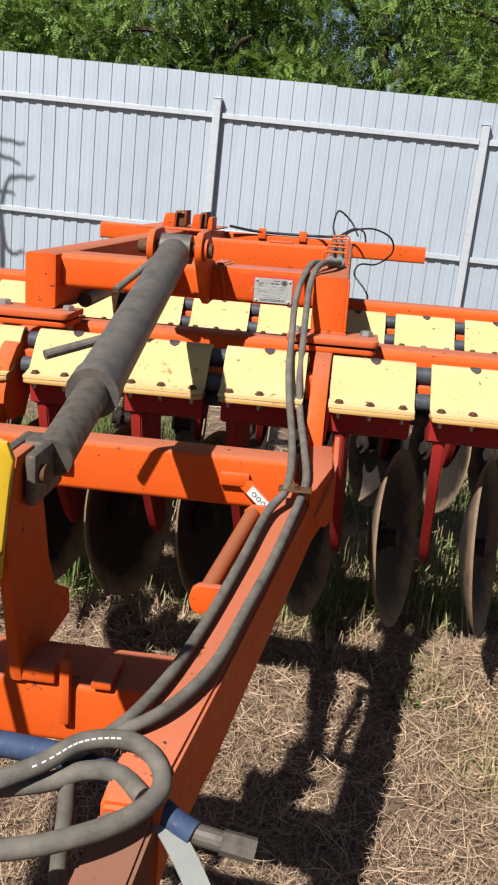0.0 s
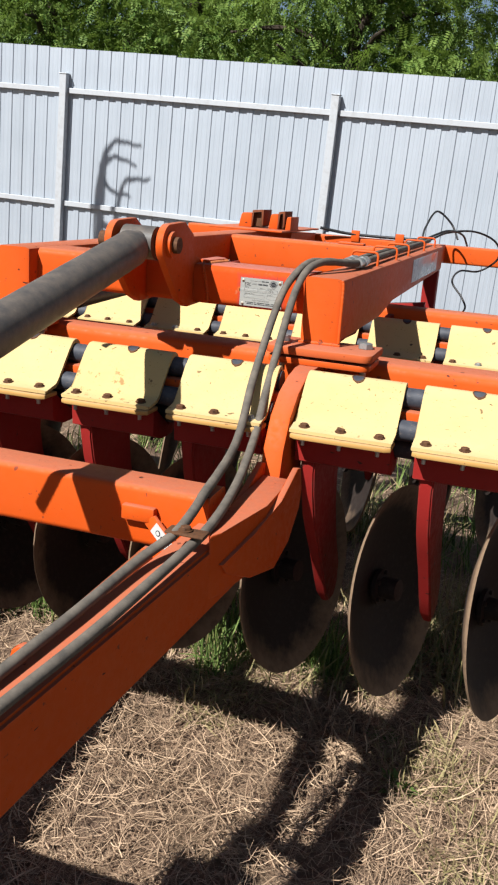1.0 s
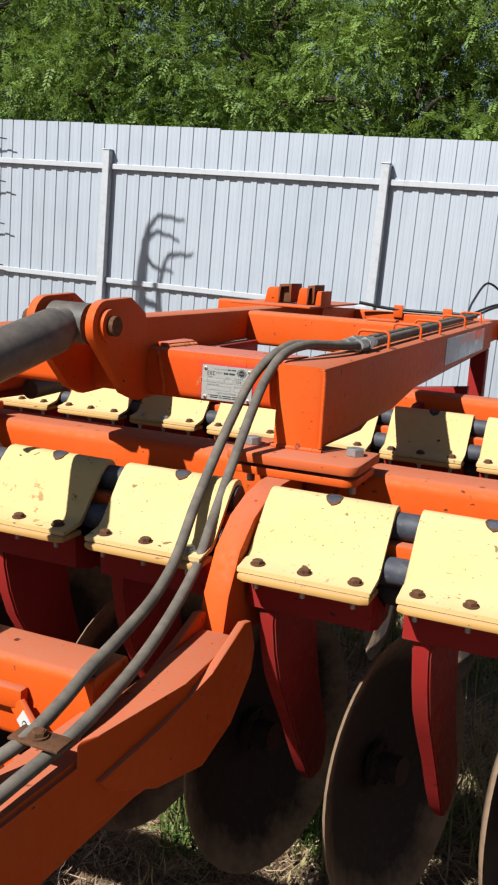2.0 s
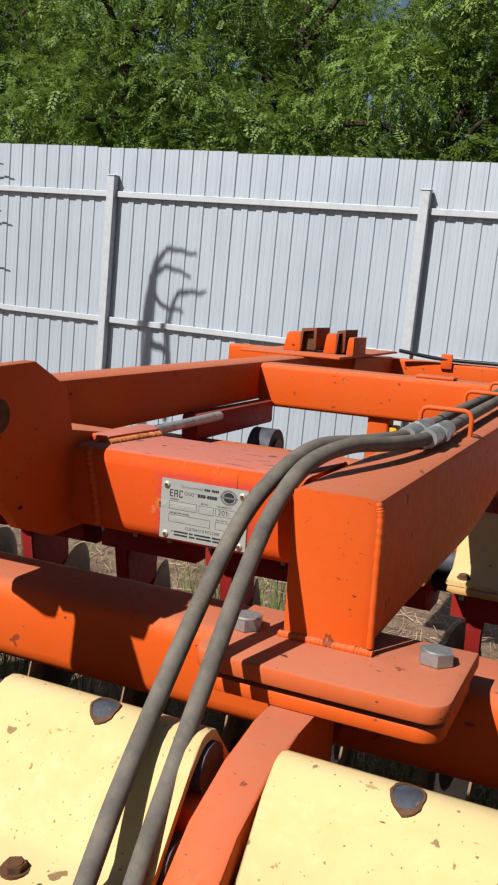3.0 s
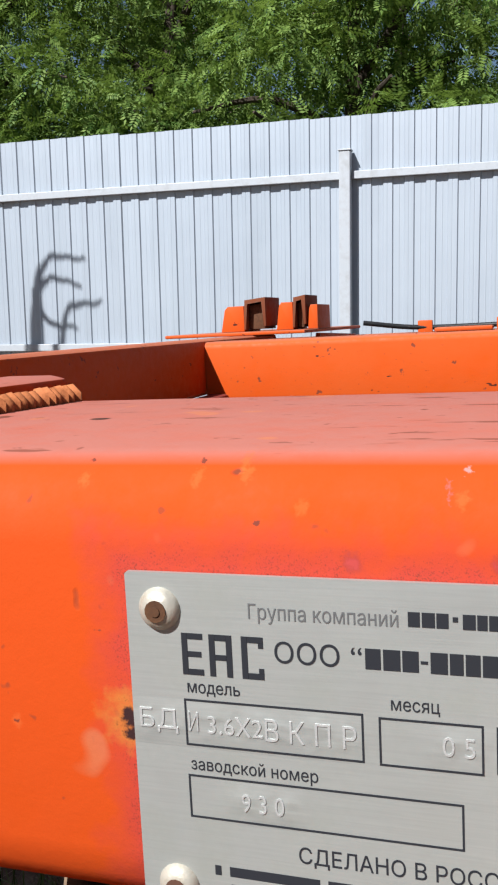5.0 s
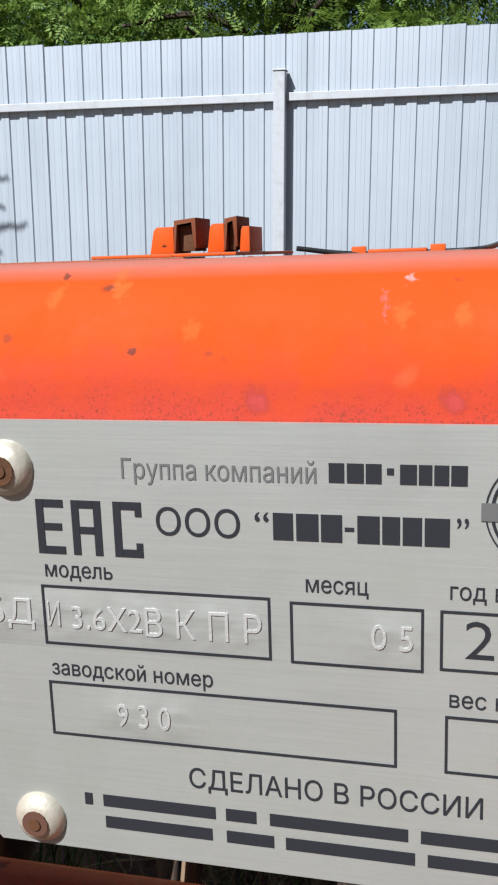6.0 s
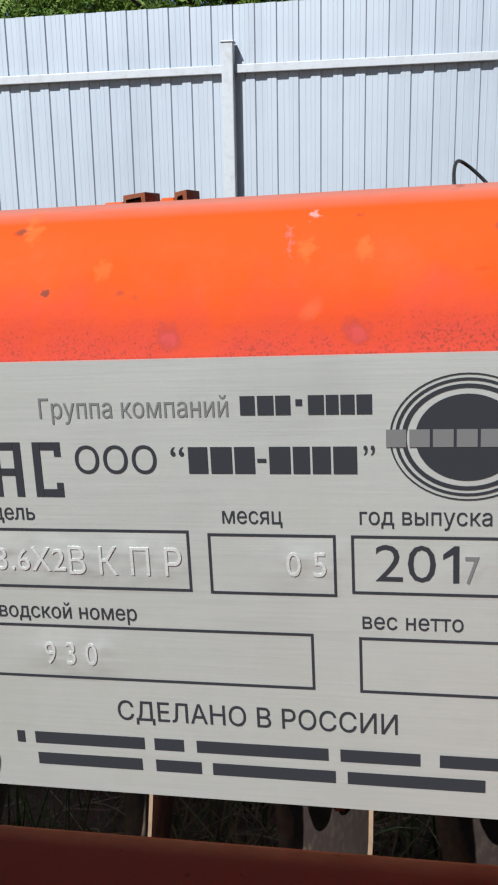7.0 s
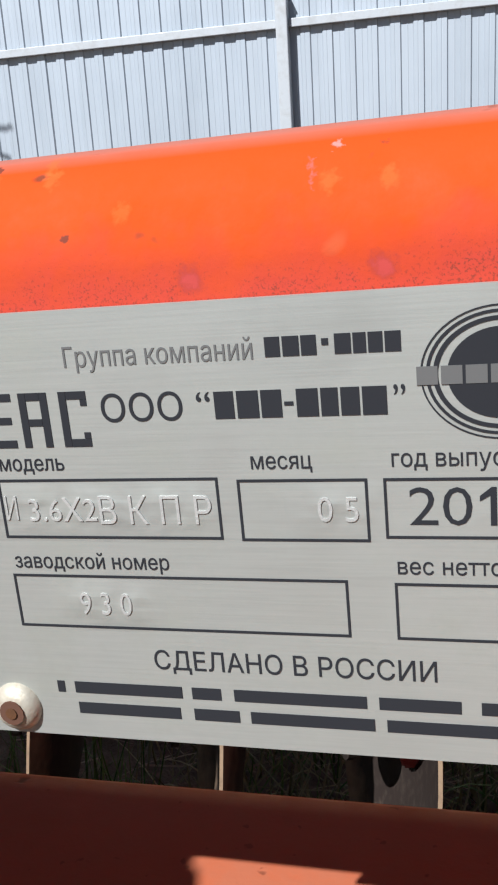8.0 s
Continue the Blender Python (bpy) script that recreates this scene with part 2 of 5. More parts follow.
def brushed_plate():
    """Brushed sheet, cloudy with wear; buckled where characters were struck from behind."""
    n = Nodes("brushed_aluminium", 0.38, 0.5)
    n.use_object_space()
    lines = n.noise(60.0, 4.0, 0.6, (1.0, 1.0, 40.0))
    blot = n.noise(70.0, 4.0, 0.6)
    c = n.mix(n.ramp(lines, 0.3, 0.7), (0.338, 0.352, 0.336), (0.374, 0.388, 0.370))
    c = n.mix(n.ramp(n.noise(16.0, 4.0, 0.55), 0.3, 0.7), c, n.mix(0.35, c, (0.44, 0.445, 0.42)))
    c = n.mix(n.maths("MULTIPLY", n.ramp(blot, 0.5, 0.72), 0.35), c, (0.28, 0.285, 0.242))
    n.colour(c)
    n.rough(n.ramp(blot, 0.3, 0.7, 0.34, 0.50))
    s = n.tree.nodes.new("ShaderNodeSeparateXYZ")
    n.link(n.coord, s.inputs[0])
    buckled = 0.0
    for x, z, wx, wz in ((0.027, 1.3100, 0.026, 0.0042), (0.072, 1.3100, 0.0055, 0.0040), (0.031, 1.2932, 0.008, 0.0040), (0.0975, 1.3098, 0.003, 0.0036)):
        dx = n.ramp(n.maths("ABSOLUTE", n.maths("SUBTRACT", s.outputs[0], x), 0), wx + 0.003, wx - 0.004)
        dz = n.ramp(n.maths("ABSOLUTE", n.maths("SUBTRACT", s.outputs[2], z), 0), wz + 0.0012, wz - 0.0028)
        buckled = n.maths("ADD", n.maths("MULTIPLY", dx, dz), buckled)
    dent = n.maths("MULTIPLY", buckled, n.noise(240.0, 1.0, 0.4))
    n.bump(n.maths("ADD", n.maths("MULTIPLY", lines, 0.10), n.maths("MULTIPLY", dent, 3.0)), 0.3, 0.0006)
    return n.mat


PLATE = brushed_plate()
RIVET_HEAD = metal("dirty_rivet_aluminium", (0.40, 0.37, 0.31), (0.27, 0.215, 0.15), 0.4, 0.35, 160.0, 0.5, 0.7)
STAMP = metal("stamped_aluminium", (0.45, 0.455, 0.445), (0.38, 0.385, 0.375), 0.3, 0.4, 300.0)
STICKER = metal("blue_white_sticker", (0.335, 0.367, 0.410), (0.389, 0.400, 0.410), 0.25, 0.0, 8.0)
WHITE_STICKER = metal("white_sticker", (0.421, 0.421, 0.410), (0.378, 0.378, 0.373), 0.4, 0.0, 30.0)


def fence_metal():
    n = Nodes("grey_blue_coated_sheet", 0.42, 0.3)
    f = n.noise(1.6, 5.0, 0.6)
    streak = n.noise(9.0, 4.0, 0.6, (1.0, 1.0, 0.06))
    c = n.mix(n.ramp(f, 0.3, 0.7), (0.300, 0.338, 0.384), (0.346, 0.386, 0.434))
    c = n.mix(n.maths("MULTIPLY", n.ramp(streak, 0.5, 0.75), 0.35), c, (0.255, 0.285, 0.325))
    c = n.mix(n.maths("MULTIPLY", n.each(), 0.18), c, (0.41, 0.43, 0.46))
    n.colour(c)
    n.rough(n.ramp(streak, 0.3, 0.7, 0.36, 0.55))
    n.bump(n.noise(30.0, 3.0), 0.08, 0.001)
    return n.mat


FENCE = fence_metal()
FENCE_FRAME = metal("grey_painted_tube", (0.355, 0.375, 0.40), (0.305, 0.315, 0.325), 0.5, 0.15, 22.0)


def leaf_material():
    n = Nodes("acacia_leaf", 0.65)
    tone = n.island()
    c = n.mix(n.ramp(tone, 0.0, 1.0), (0.046, 0.108, 0.016), (0.195, 0.275, 0.066))
    c = n.mix(n.maths("MULTIPLY", n.ramp(n.noise(0.9, 3.0), 0.45, 0.7), 0.6), c, (0.18, 0.26, 0.055))
    n.colour(c)
    t = n.tree.nodes.new("ShaderNodeBsdfTranslucent")
    n.link(n.mix(0.5, c, (0.16, 0.23, 0.03)), t.inputs["Color"])
    m = n.tree.nodes.new("ShaderNodeMixShader")
    m.inputs[0].default_value = 0.38
    n.link(n.bsdf.outputs[0], m.inputs[1])
    n.link(t.outputs[0], m.inputs[2])
    n.link(m.outputs[0], n.tree.nodes["Material Output"].inputs["Surface"])
    return n.mat


LEAF = leaf_material()
BARK = metal("grey_brown_bark", (0.054, 0.041, 0.030), (0.027, 0.022, 0.016), 0.9, 0.0, 18.0)


def soil_material():
    n = Nodes("dry_soil_with_litter", 0.95)
    big = n.noise(1.3, 5.0, 0.6)
    mid = n.noise(11.0, 6.0, 0.65)
    fine = n.noise(85.0, 5.0, 0.7)
    c = n.mix(n.ramp(mid, 0.35, 0.7), (0.085, 0.053, 0.036), (0.215, 0.145, 0.098))
    c = n.mix(n.maths("MULTIPLY", n.ramp(big, 0.5, 0.75), 0.55), c, (0.092, 0.070, 0.030))
    c = n.mix(n.maths("MULTIPLY", n.ramp(fine, 0.5, 0.75), 0.6), c, (0.180, 0.125, 0.085))
    n.colour(c)
    n.bump(n.maths("ADD", n.maths("MULTIPLY", mid, 2.0), fine), 0.9, 0.012)
    return n.mat


SOIL = soil_material()


def blade_material(name, a, b, rough=0.7):
    n = Nodes(name, rough)
    n.colour(n.mix(n.island(), a, b))
    return n.mat


STRAW = blade_material("dry_straw", (0.105, 0.062, 0.038), (0.430, 0.305, 0.200))
GRASS = blade_material("green_grass", (0.035, 0.078, 0.013), (0.135, 0.175, 0.045))
HAY = blade_material("yellowing_grass", (0.151, 0.135, 0.054), (0.259, 0.205, 0.103))


# ---- mesh helpers ----
def mesh_of(name, bm, material, smooth=None):
    bmesh.ops.recalc_face_normals(bm, faces=bm.faces)
    me = bpy.data.meshes.new(name)
    bm.to_mesh(me)
    bm.free()
    me.materials.append(material)
    if smooth is not None:
        for p in me.polygons:
            p.use_smooth = True
        me.set_sharp_from_angle(angle=radians(smooth))
    return me


def part(name, bm, material, parent, label="", smooth=None):
    ob = new(name, mesh_of(name, bm, material, smooth))
    ob.parent = parent
    return tagged(ob, label) if label else ob


def piece(name, me, parent, m=None, label=""):
    """One more object on a mesh that is already there."""
    ob = new(name, me)
    ob.parent = parent
    if m is not None:
        ob.matrix_local = m
    return tagged(ob, label) if label else ob


def box(bm, x0, x1, y0, y1, z0, z1, bev=0.0, seg=2):
    r = bmesh.ops.create_cube(bm, size=1.0, matrix=Matrix.Translation(((x0 + x1) / 2, (y0 + y1) / 2, (z0 + z1) / 2)) @ Matrix.Diagonal((x1 - x0, y1 - y0, z1 - z0, 1)))
    if bev:
        edges = list({e for v in r["verts"] for e in v.link_edges})
        bmesh.ops.bevel(bm, geom=edges, offset=bev, segments=seg, affect="EDGES", profile=0.5)
    return bm


def beam(bm, axis, a0, a1, p0, p1, q0, q1, bev, seg=3):
    """A tube along an axis with its four long edges rounded. p, q: the other two axes, in order."""
    corners = [(p0, q0), (p1, q0), (p1, q1), (p0, q1)]
    prof = []
    for k, (p, q) in enumerate(corners):
        cp, cq = p + (bev if p == p0 else -bev), q + (bev if q == q0 else -bev)
        for s in range(seg + 1):
            a = math.pi * (1 + k / 2) + math.pi / 2 * s / seg
            prof.append((cp + bev * math.cos(a), cq + bev * math.sin(a)))
    return prism(bm, prof, axis, a0, a1)


def prism(bm, prof, axis, a0, a1, bev=0.0):
    put = {"x": lambda p, q, a: (a, p, q), "y": lambda p, q, a: (p, a, q), "z": lambda p, q, a: (p, q, a)}[axis]
    lo = [bm.verts.new(put(p, q, a0)) for p, q in prof]
    hi = [bm.verts.new(put(p, q, a1)) for p, q in prof]
    n = len(prof)
    faces = [bm.faces.new(lo), bm.faces.new(list(reversed(hi)))]
    for i in range(n):
        faces.append(bm.faces.new((lo[i], hi[i], hi[(i + 1) % n], lo[(i + 1) % n])))
    if bev:
        rims = [e for f in faces[:2] for e in f.edges]
        bmesh.ops.bevel(bm, geom=rims, offset=bev, segments=2, affect="EDGES", profile=0.5)
    return bm


def rod(bm, a, b, r, seg=16, r2=None):
    a, b = Vector(a), Vector(b)
    m = Matrix.Translation((a + b) / 2) @ (b - a).to_track_quat("Z", "Y").to_matrix().to_4x4()
    bmesh.ops.create_cone(bm, cap_ends=True, segments=seg, radius1=r, radius2=r if r2 is None else r2, depth=(b - a).length, matrix=m)
    return bm


def glide(points, steps=6):
    """A smooth line through the points."""
    p = [Vector(q) for q in points]
    p = [2 * p[0] - p[1], *p, 2 * p[-1] - p[-2]]
    out = []
    for i in range(1, len(p) - 2):
        for s in range(steps):
            t = s / steps
            out.append(0.5 * (2 * p[i] + (p[i + 1] - p[i - 1]) * t + (2 * p[i - 1] - 5 * p[i] + 4 * p[i + 1] - p[i + 2]) * t * t
                              + (3 * p[i] - p[i - 1] - 3 * p[i + 1] + p[i + 2]) * t ** 3))
    return [*out, p[-2]]


def pipe(bm, points, r, seg=10, taper=1.0):
    """A round line through the points."""
    n = len(points)
    rings, side = [], Vector((0.31, 0.17, 0.93))
    for i, p in enumerate(points):
        d = (points[min(i + 1, n - 1)] - points[max(i - 1, 0)]).normalized()
        side = (side - d * side.dot(d)).normalized()
        other = d.cross(side)
        rr = r * (1 + (taper - 1) * i / (n - 1))
        rings.append([bm.verts.new(p + side * rr * math.cos(2 * math.pi * k / seg) + other * rr * math.sin(2 * math.pi * k / seg)) for k in range(seg)])
    for a, b in zip(rings, rings[1:]):
        for k in range(seg):
            bm.faces.new((a[k], a[(k + 1) % seg], b[(k + 1) % seg], b[k]))
    bm.faces.new(rings[0])
    bm.faces.new(list(reversed(rings[-1])))
    return bm


def ribbon(bm, points, wide, thick, across):
    """A flat band through the points; across: the direction of its width."""
    across = Vector(across).normalized()
    n, rings = len(points), []
    for i, p in enumerate(points):
        d = (points[min(i + 1, n - 1)] - points[max(i - 1, 0)]).normalized()
        u = d.cross(across).normalized() * thick / 2
        w = across * wide / 2
        rings.append([bm.verts.new(p + s * w + t * u) for s, t in ((-1, -1), (1, -1), (1, 1), (-1, 1))])
    for a, b in zip(rings, rings[1:]):
        for k in range(4):
            bm.faces.new((a[k], a[(k + 1) % 4], b[(k + 1) % 4], b[k]))
    bm.faces.new(rings[0])
    bm.faces.new(list(reversed(rings[-1])))
    return bm


def bolt_mesh(name, r, h, material, washer=True):
    bm = bmesh.new()
    if washer:
        rod(bm, (0, 0, 0), (0, 0, 0.003), r * 1.25, 16)
    bmesh.ops.create_cone(bm, cap_ends=True, segments=6, radius1=r, radius2=r * 0.97, depth=h, matrix=Matrix.Translation((0, 0, 0.003 + h / 2)))
    bmesh.ops.create_cone(bm, cap_ends=True, segments=12, radius1=r * 0.8, radius2=r * 0.7, depth=0.0015, matrix=Matrix.Translation((0, 0, 0.0035 + h)))
    return mesh_of(name, bm, material, 30)


def nut_mesh(name, r, material):
    bm = bmesh.new()
    bmesh.ops.create_cone(bm, cap_ends=True, segments=6, radius1=r, radius2=r, depth=r * 0.9, matrix=Matrix.Translation((0, 0, -r * 0.45)))
    rod(bm, (0, 0, -r * 0.8), (0, 0, -r * 2.2), r * 0.55, 10)
    return mesh_of(name, bm, material, 30)


def blades(name, material, roots, rng, length, width, lift, lie, segs=2, droop=0.5, curl=0.35):
    """Many thin curved blades, joined. roots: n x 3; lie: 0 upright to 1 flat."""
    n = len(roots)
    yaw = rng.uniform(0, 2 * np.pi, n)
    tilt = np.clip(rng.normal(lie, 0.12, n), 0.02, 1.05) * np.pi / 2
    ln = rng.uniform(length[0], length[1], n)
    w = rng.uniform(width[0], width[1], n)
    head = np.stack([np.cos(yaw), np.sin(yaw), np.zeros(n)], 1)
    side = np.stack([-np.sin(yaw), np.cos(yaw), np.zeros(n)], 1)
    bend = rng.normal(0, droop, n)
    curl = rng.normal(0, curl, n)
    verts = np.zeros((n, (segs + 1) * 2, 3))
    p = roots.copy()
    p[:, 2] += rng.uniform(lift[0], lift[1], n)
    ang, turn = tilt.copy(), np.zeros(n)
    for s in range(segs + 1):
        taper = 1.0 - 0.65 * s / segs
        dirs = head * np.cos(turn)[:, None] + side * np.sin(turn)[:, None]
        cross = np.stack([-dirs[:, 1], dirs[:, 0], np.zeros(n)], 1)
        roll = np.stack([np.zeros(n), np.zeros(n), np.sin(yaw * 7) * 0.6], 1)
        half = (cross + roll) * (w * taper / 2)[:, None]
        verts[:, 2 * s], verts[:, 2 * s + 1] = p - half, p + half
        p = p + (dirs * np.sin(ang)[:, None] + np.array([0, 0, 1.0]) * np.cos(ang)[:, None]) * (ln / segs)[:, None]
        ang, turn = ang + bend / segs, turn + curl / segs
    verts[:, :, 2] = np.maximum(verts[:, :, 2], 0.002)
    k = (segs + 1) * 2
    base = np.arange(n)[:, None] * k
    quads = np.concatenate([base + np.array([2 * s, 2 * s + 1, 2 * s + 3, 2 * s + 2]) for s in range(segs)], 1).reshape(-1, 4)
    return raw_mesh(name, verts.reshape(-1, 3), quads, material)


def raw_mesh(name, verts, quads, material):
    me = bpy.data.meshes.new(name)
    me.vertices.add(len(verts))
    me.vertices.foreach_set("co", np.ascontiguousarray(verts, dtype=np.float32).ravel())
    sides = quads.shape[1]
    me.loops.add(len(quads) * sides)
    me.loops.foreach_set("vertex_index", np.ascontiguousarray(quads, dtype=np.int32).ravel())
    me.polygons.add(len(quads))
    me.polygons.foreach_set("loop_start", np.arange(0, len(quads) * sides, sides, dtype=np.int32))
    me.update(calc_edges=True)
    me.validate()
    me.materials.append(material)
    return me


# ---- ground ----
def ground_height(x, y):
    sod = 0.055 * math.exp(-((y - 2.93) / 0.17) ** 2) * max(0.0, 0.55 + 1.1 * noise.noise((x * 2.6, y * 2.6, 5.0)))
    return sod + 0.018 * noise.noise((x * 1.3, y * 1.3, 0.4)) + 0.012 * noise.noise((x * 4.1, y * 4.1, 2.0)) + 0.007 * noise.noise((x * 11.0, y * 11.0, 3.0))


def build_ground():
    near_x = np.linspace(-4, 3, 211)
    near_y = np.linspace(-0.5, 8, 256)
    xs = np.concatenate([[-400, -120, -40, -14, -7], near_x, [5, 9, 25, 90, 400]])
    ys = np.concatenate([[-400, -120, -40, -12, -4, -1.5], near_y, [10, 14, 30, 90, 400]])
    verts = np.array([(x, y, ground_height(x, y) if -4 <= x <= 3 and -0.5 <= y <= 8 else 0.0) for y in ys for x in xs])
    w = len(xs)
    quads = np.array([(j * w + i, j * w + i + 1, (j + 1) * w + i + 1, (j + 1) * w + i) for j in range(len(ys) - 1) for i in range(w - 1)])
    me = raw_mesh("ground", verts, quads, SOIL)
    for p in me.polygons:
        p.use_smooth = True
    tagged(new("ground", me), "dry brown yard soil under cut straw", "ground", kind="structure")


build_ground()


# ---- fence ----
FENCE_Y, FENCE_TOP = 7.605, 2.47
POSTS = [-12.55, -10.22, -7.9, -5.57, -3.255, -0.925, 1.22, 3.52, 5.85, 8.18]


def sheet_mesh(count, pitch, depth, z0, z1):
    """One profiled sheet: flat bands with shallow trapezoid ribs."""
    line = []
    for k in range(count):
        x = k * pitch
        line += [(x, 0.0), (x + 0.026, 0.0), (x + 0.028, 0.0009), (x + 0.031, 0.0009), (x + 0.034, 0.0), (x + 0.056, 0.0), (x + 0.0625, depth),
                 (x + 0.081, depth), (x + 0.083, depth - 0.0009), (x + 0.086, depth - 0.0009), (x + 0.088, depth), (x + 0.109, depth)]
    line.append((count * pitch, 0.0))
    bm = bmesh.new()
    t = 0.0012
    front = [[bm.verts.new((x, -y, z)) for x, y in line] for z in (z0, z1)]
    back = [[bm.verts.new((x, -y + t, z)) for x, y in line] for z in (z0, z1)]
    for i in range(len(line) - 1):
        bm.faces.new((front[0][i], front[0][i + 1], front[1][i + 1], front[1][i]))
        bm.faces.new((back[0][i + 1], back[0][i], back[1][i], back[1][i + 1]))
        bm.faces.new((front[1][i], front[1][i + 1], back[1][i + 1], back[1][i]))
    return mesh_of("fence_sheet", bm, FENCE)


def build_fence():
    fence = tagged(new("fence"), "pale grey profiled sheet metal fence on square posts", "fence", kind="structure")
    rng = random.Random(4)
    sheet = sheet_mesh(10, 0.1147, 0.008, 0.06, FENCE_TOP)
    for i in range(18):
        x = -12.6 + i * 1.147
        piece("fence_sheet", sheet, fence, pose(x, FENCE_Y + (0.0014 if i % 2 else 0.0), -0.006 * (x + 2) + rng.uniform(-0.004, 0.004)))
    for x in POSTS:
        bm = bmesh.new()
        box(bm, x - 0.031, x + 0.031, 7.535, 7.594, -0.2, 2.275, 0.005)
        post = part("fence_post", bm, FENCE_FRAME, fence)
        bm = bmesh.new()
        box(bm, x - 0.036, x + 0.036, 7.530, 7.596, 2.2752, 2.283, 0.002)
        part("post_cap", bm, FENCE_FRAME, post)
    for a, b in zip(POSTS, POSTS[1:]):
        for z in (2.15, 1.235, 0.32):
            bm = bmesh.new()
            box(bm, a + 0.032, b - 0.032, 7.570, 7.5945, z - 0.021, z + 0.021, 0.003)
            part("fence_rail", bm, FENCE_FRAME, fence)


build_fence()


# ---- trees behind the fence ----
def sprig_points():
    """A feathered leaf: a stalk with leaflet pairs, along +x, one metre long."""
    quads = []
    pairs = 5
    for k in range(pairs):
        x = 0.16 + 0.8 * k / pairs
        for s in (-1, 1):
            ln, wd = 0.28, 0.125
            a = Vector((x, 0, 0))
            d = Vector((0.45, 0.9 * s, -0.12)).normalized()
            n = Vector((-d.y, d.x, 0)).normalized() * wd / 2
            quads += [a, a + d * ln * 0.45 + n, a + d * ln, a + d * ln * 0.45 - n]
    tip = Vector((0.92, 0, 0))
    quads += [tip, tip + Vector((0.1, 0.05, 0)), tip + Vector((0.26, 0, -0.02)), tip + Vector((0.1, -0.05, 0))]
    return np.array([tuple(v) for v in quads])


SPRIG = sprig_points()


def crown_mesh(clumps, rng, per):
    """Feathered leaves round clump centres, hanging outward."""
    centres = np.repeat(np.array([c[:3] for c in clumps]), per, 0)
    radii = np.repeat(np.array([c[3] for c in clumps]), per)
    n = len(centres)
    out = rng.normal(0, 1, (n, 3))
    out /= np.linalg.norm(out, axis=1)[:, None]
    at = centres + out * (radii * rng.uniform(0.25, 1.0, n) ** 0.6)[:, None] * np.array([1.25, 1.0, 0.72])
    d = out + rng.normal(0, 0.55, (n, 3)) + np.array([0, -0.15, -0.35])
    d /= np.linalg.norm(d, axis=1)[:, None]
    u = np.cross(d, rng.normal(0, 0.45, (n, 3)) + np.array([0, 0.35, 1.0]))
    u /= np.linalg.norm(u, axis=1)[:, None]
    w = np.cross(u, d)
    size = rng.uniform(0.10, 0.20, n)
    loc = SPRIG[None] * size[:, None, None]
    verts = at[:, None] + loc[:, :, :1] * d[:, None] + loc[:, :, 1:2] * u[:, None] + loc[:, :, 2:] * w[:, None]
    verts[:, :, 2] -= (loc[:, :, 0] ** 2) * 0.9
    verts = verts.reshape(-1, 3)
    return raw_mesh("crown", verts, np.arange(len(verts)).reshape(-1, 4), LEAF)


def build_tree(x, y, height, spread, seed, low=1.3):
    rng = np.random.default_rng(seed)
    tree = tagged(new("tree"), "leafy green acacia tree growing behind the fence", "tree", "trees behind the fence")
    tree.location = (x, y, 0)
    bm = bmesh.new()
    top = Vector((rng.uniform(-0.3, 0.3), rng.uniform(-0.2, 0.2), height * 0.8))
    stem = glide([Vector((0, 0, -0.1)), Vector((0.06, 0.03, height * 0.25)), Vector((-0.05, 0.05, height * 0.5)), top], 5)
    pipe(bm, stem, 0.14, 9, 0.2)
    clumps = []
    for k in range(17):
        a = k * 2.4 + rng.uniform(-0.4, 0.4)
        s = stem[int(3 + (len(stem) - 5) * k / 17)]
        reach = spread * rng.uniform(0.6, 1.05) * (1.0 - 0.35 * k / 17)
        e = s + Vector((math.cos(a) * reach, math.sin(a) * reach * 0.7, rng.uniform(0.1, 0.9)))
        limb = glide([s, s.lerp(e, 0.5) + Vector((0, 0, 0.18)), e], 4)
        pipe(bm, limb, 0.045, 6, 0.25)
        for q in range(5):
            c = s.lerp(e, 0.35 + 0.17 * q)
            clumps.append((c.x + rng.normal(0, 0.22), max(8.62 - y, c.y + rng.normal(0, 0.2)), max(low, c.z + rng.normal(0.05, 0.28)), rng.uniform(0.28, 0.52)))
    part("trunk", bm, BARK, tree, "grey-brown bark", 40)
    piece("crown", crown_mesh(clumps, rng, 84), tree, None, "feathered green leaves")
    return tree


for tx, ty, th, ts, seed in ((-10.6, 9.9, 6.2, 1.9, 1), (-8.2, 9.3, 5.8, 1.8, 2), (-6.2, 9.7, 6.6, 1.9, 3), (-4.4, 9.3, 5.6, 1.7, 4), (-2.9, 9.9, 6.4, 1.8, 5),
                             (-1.2, 9.4, 5.4, 1.7, 6), (0.4, 9.9, 6.2, 1.8, 7), (2.0, 9.3, 5.6, 1.7, 8), (3.8, 9.9, 6.2, 1.9, 9), (-7.2, 11.8, 7.4, 2.2, 10),
                             (-4.0, 12.2, 7.0, 2.2, 11), (-1.2, 11.9, 7.2, 2.2, 12), (1.8, 12.2, 7.0, 2.2, 13)):
    build_tree(tx, ty, th, ts, seed)


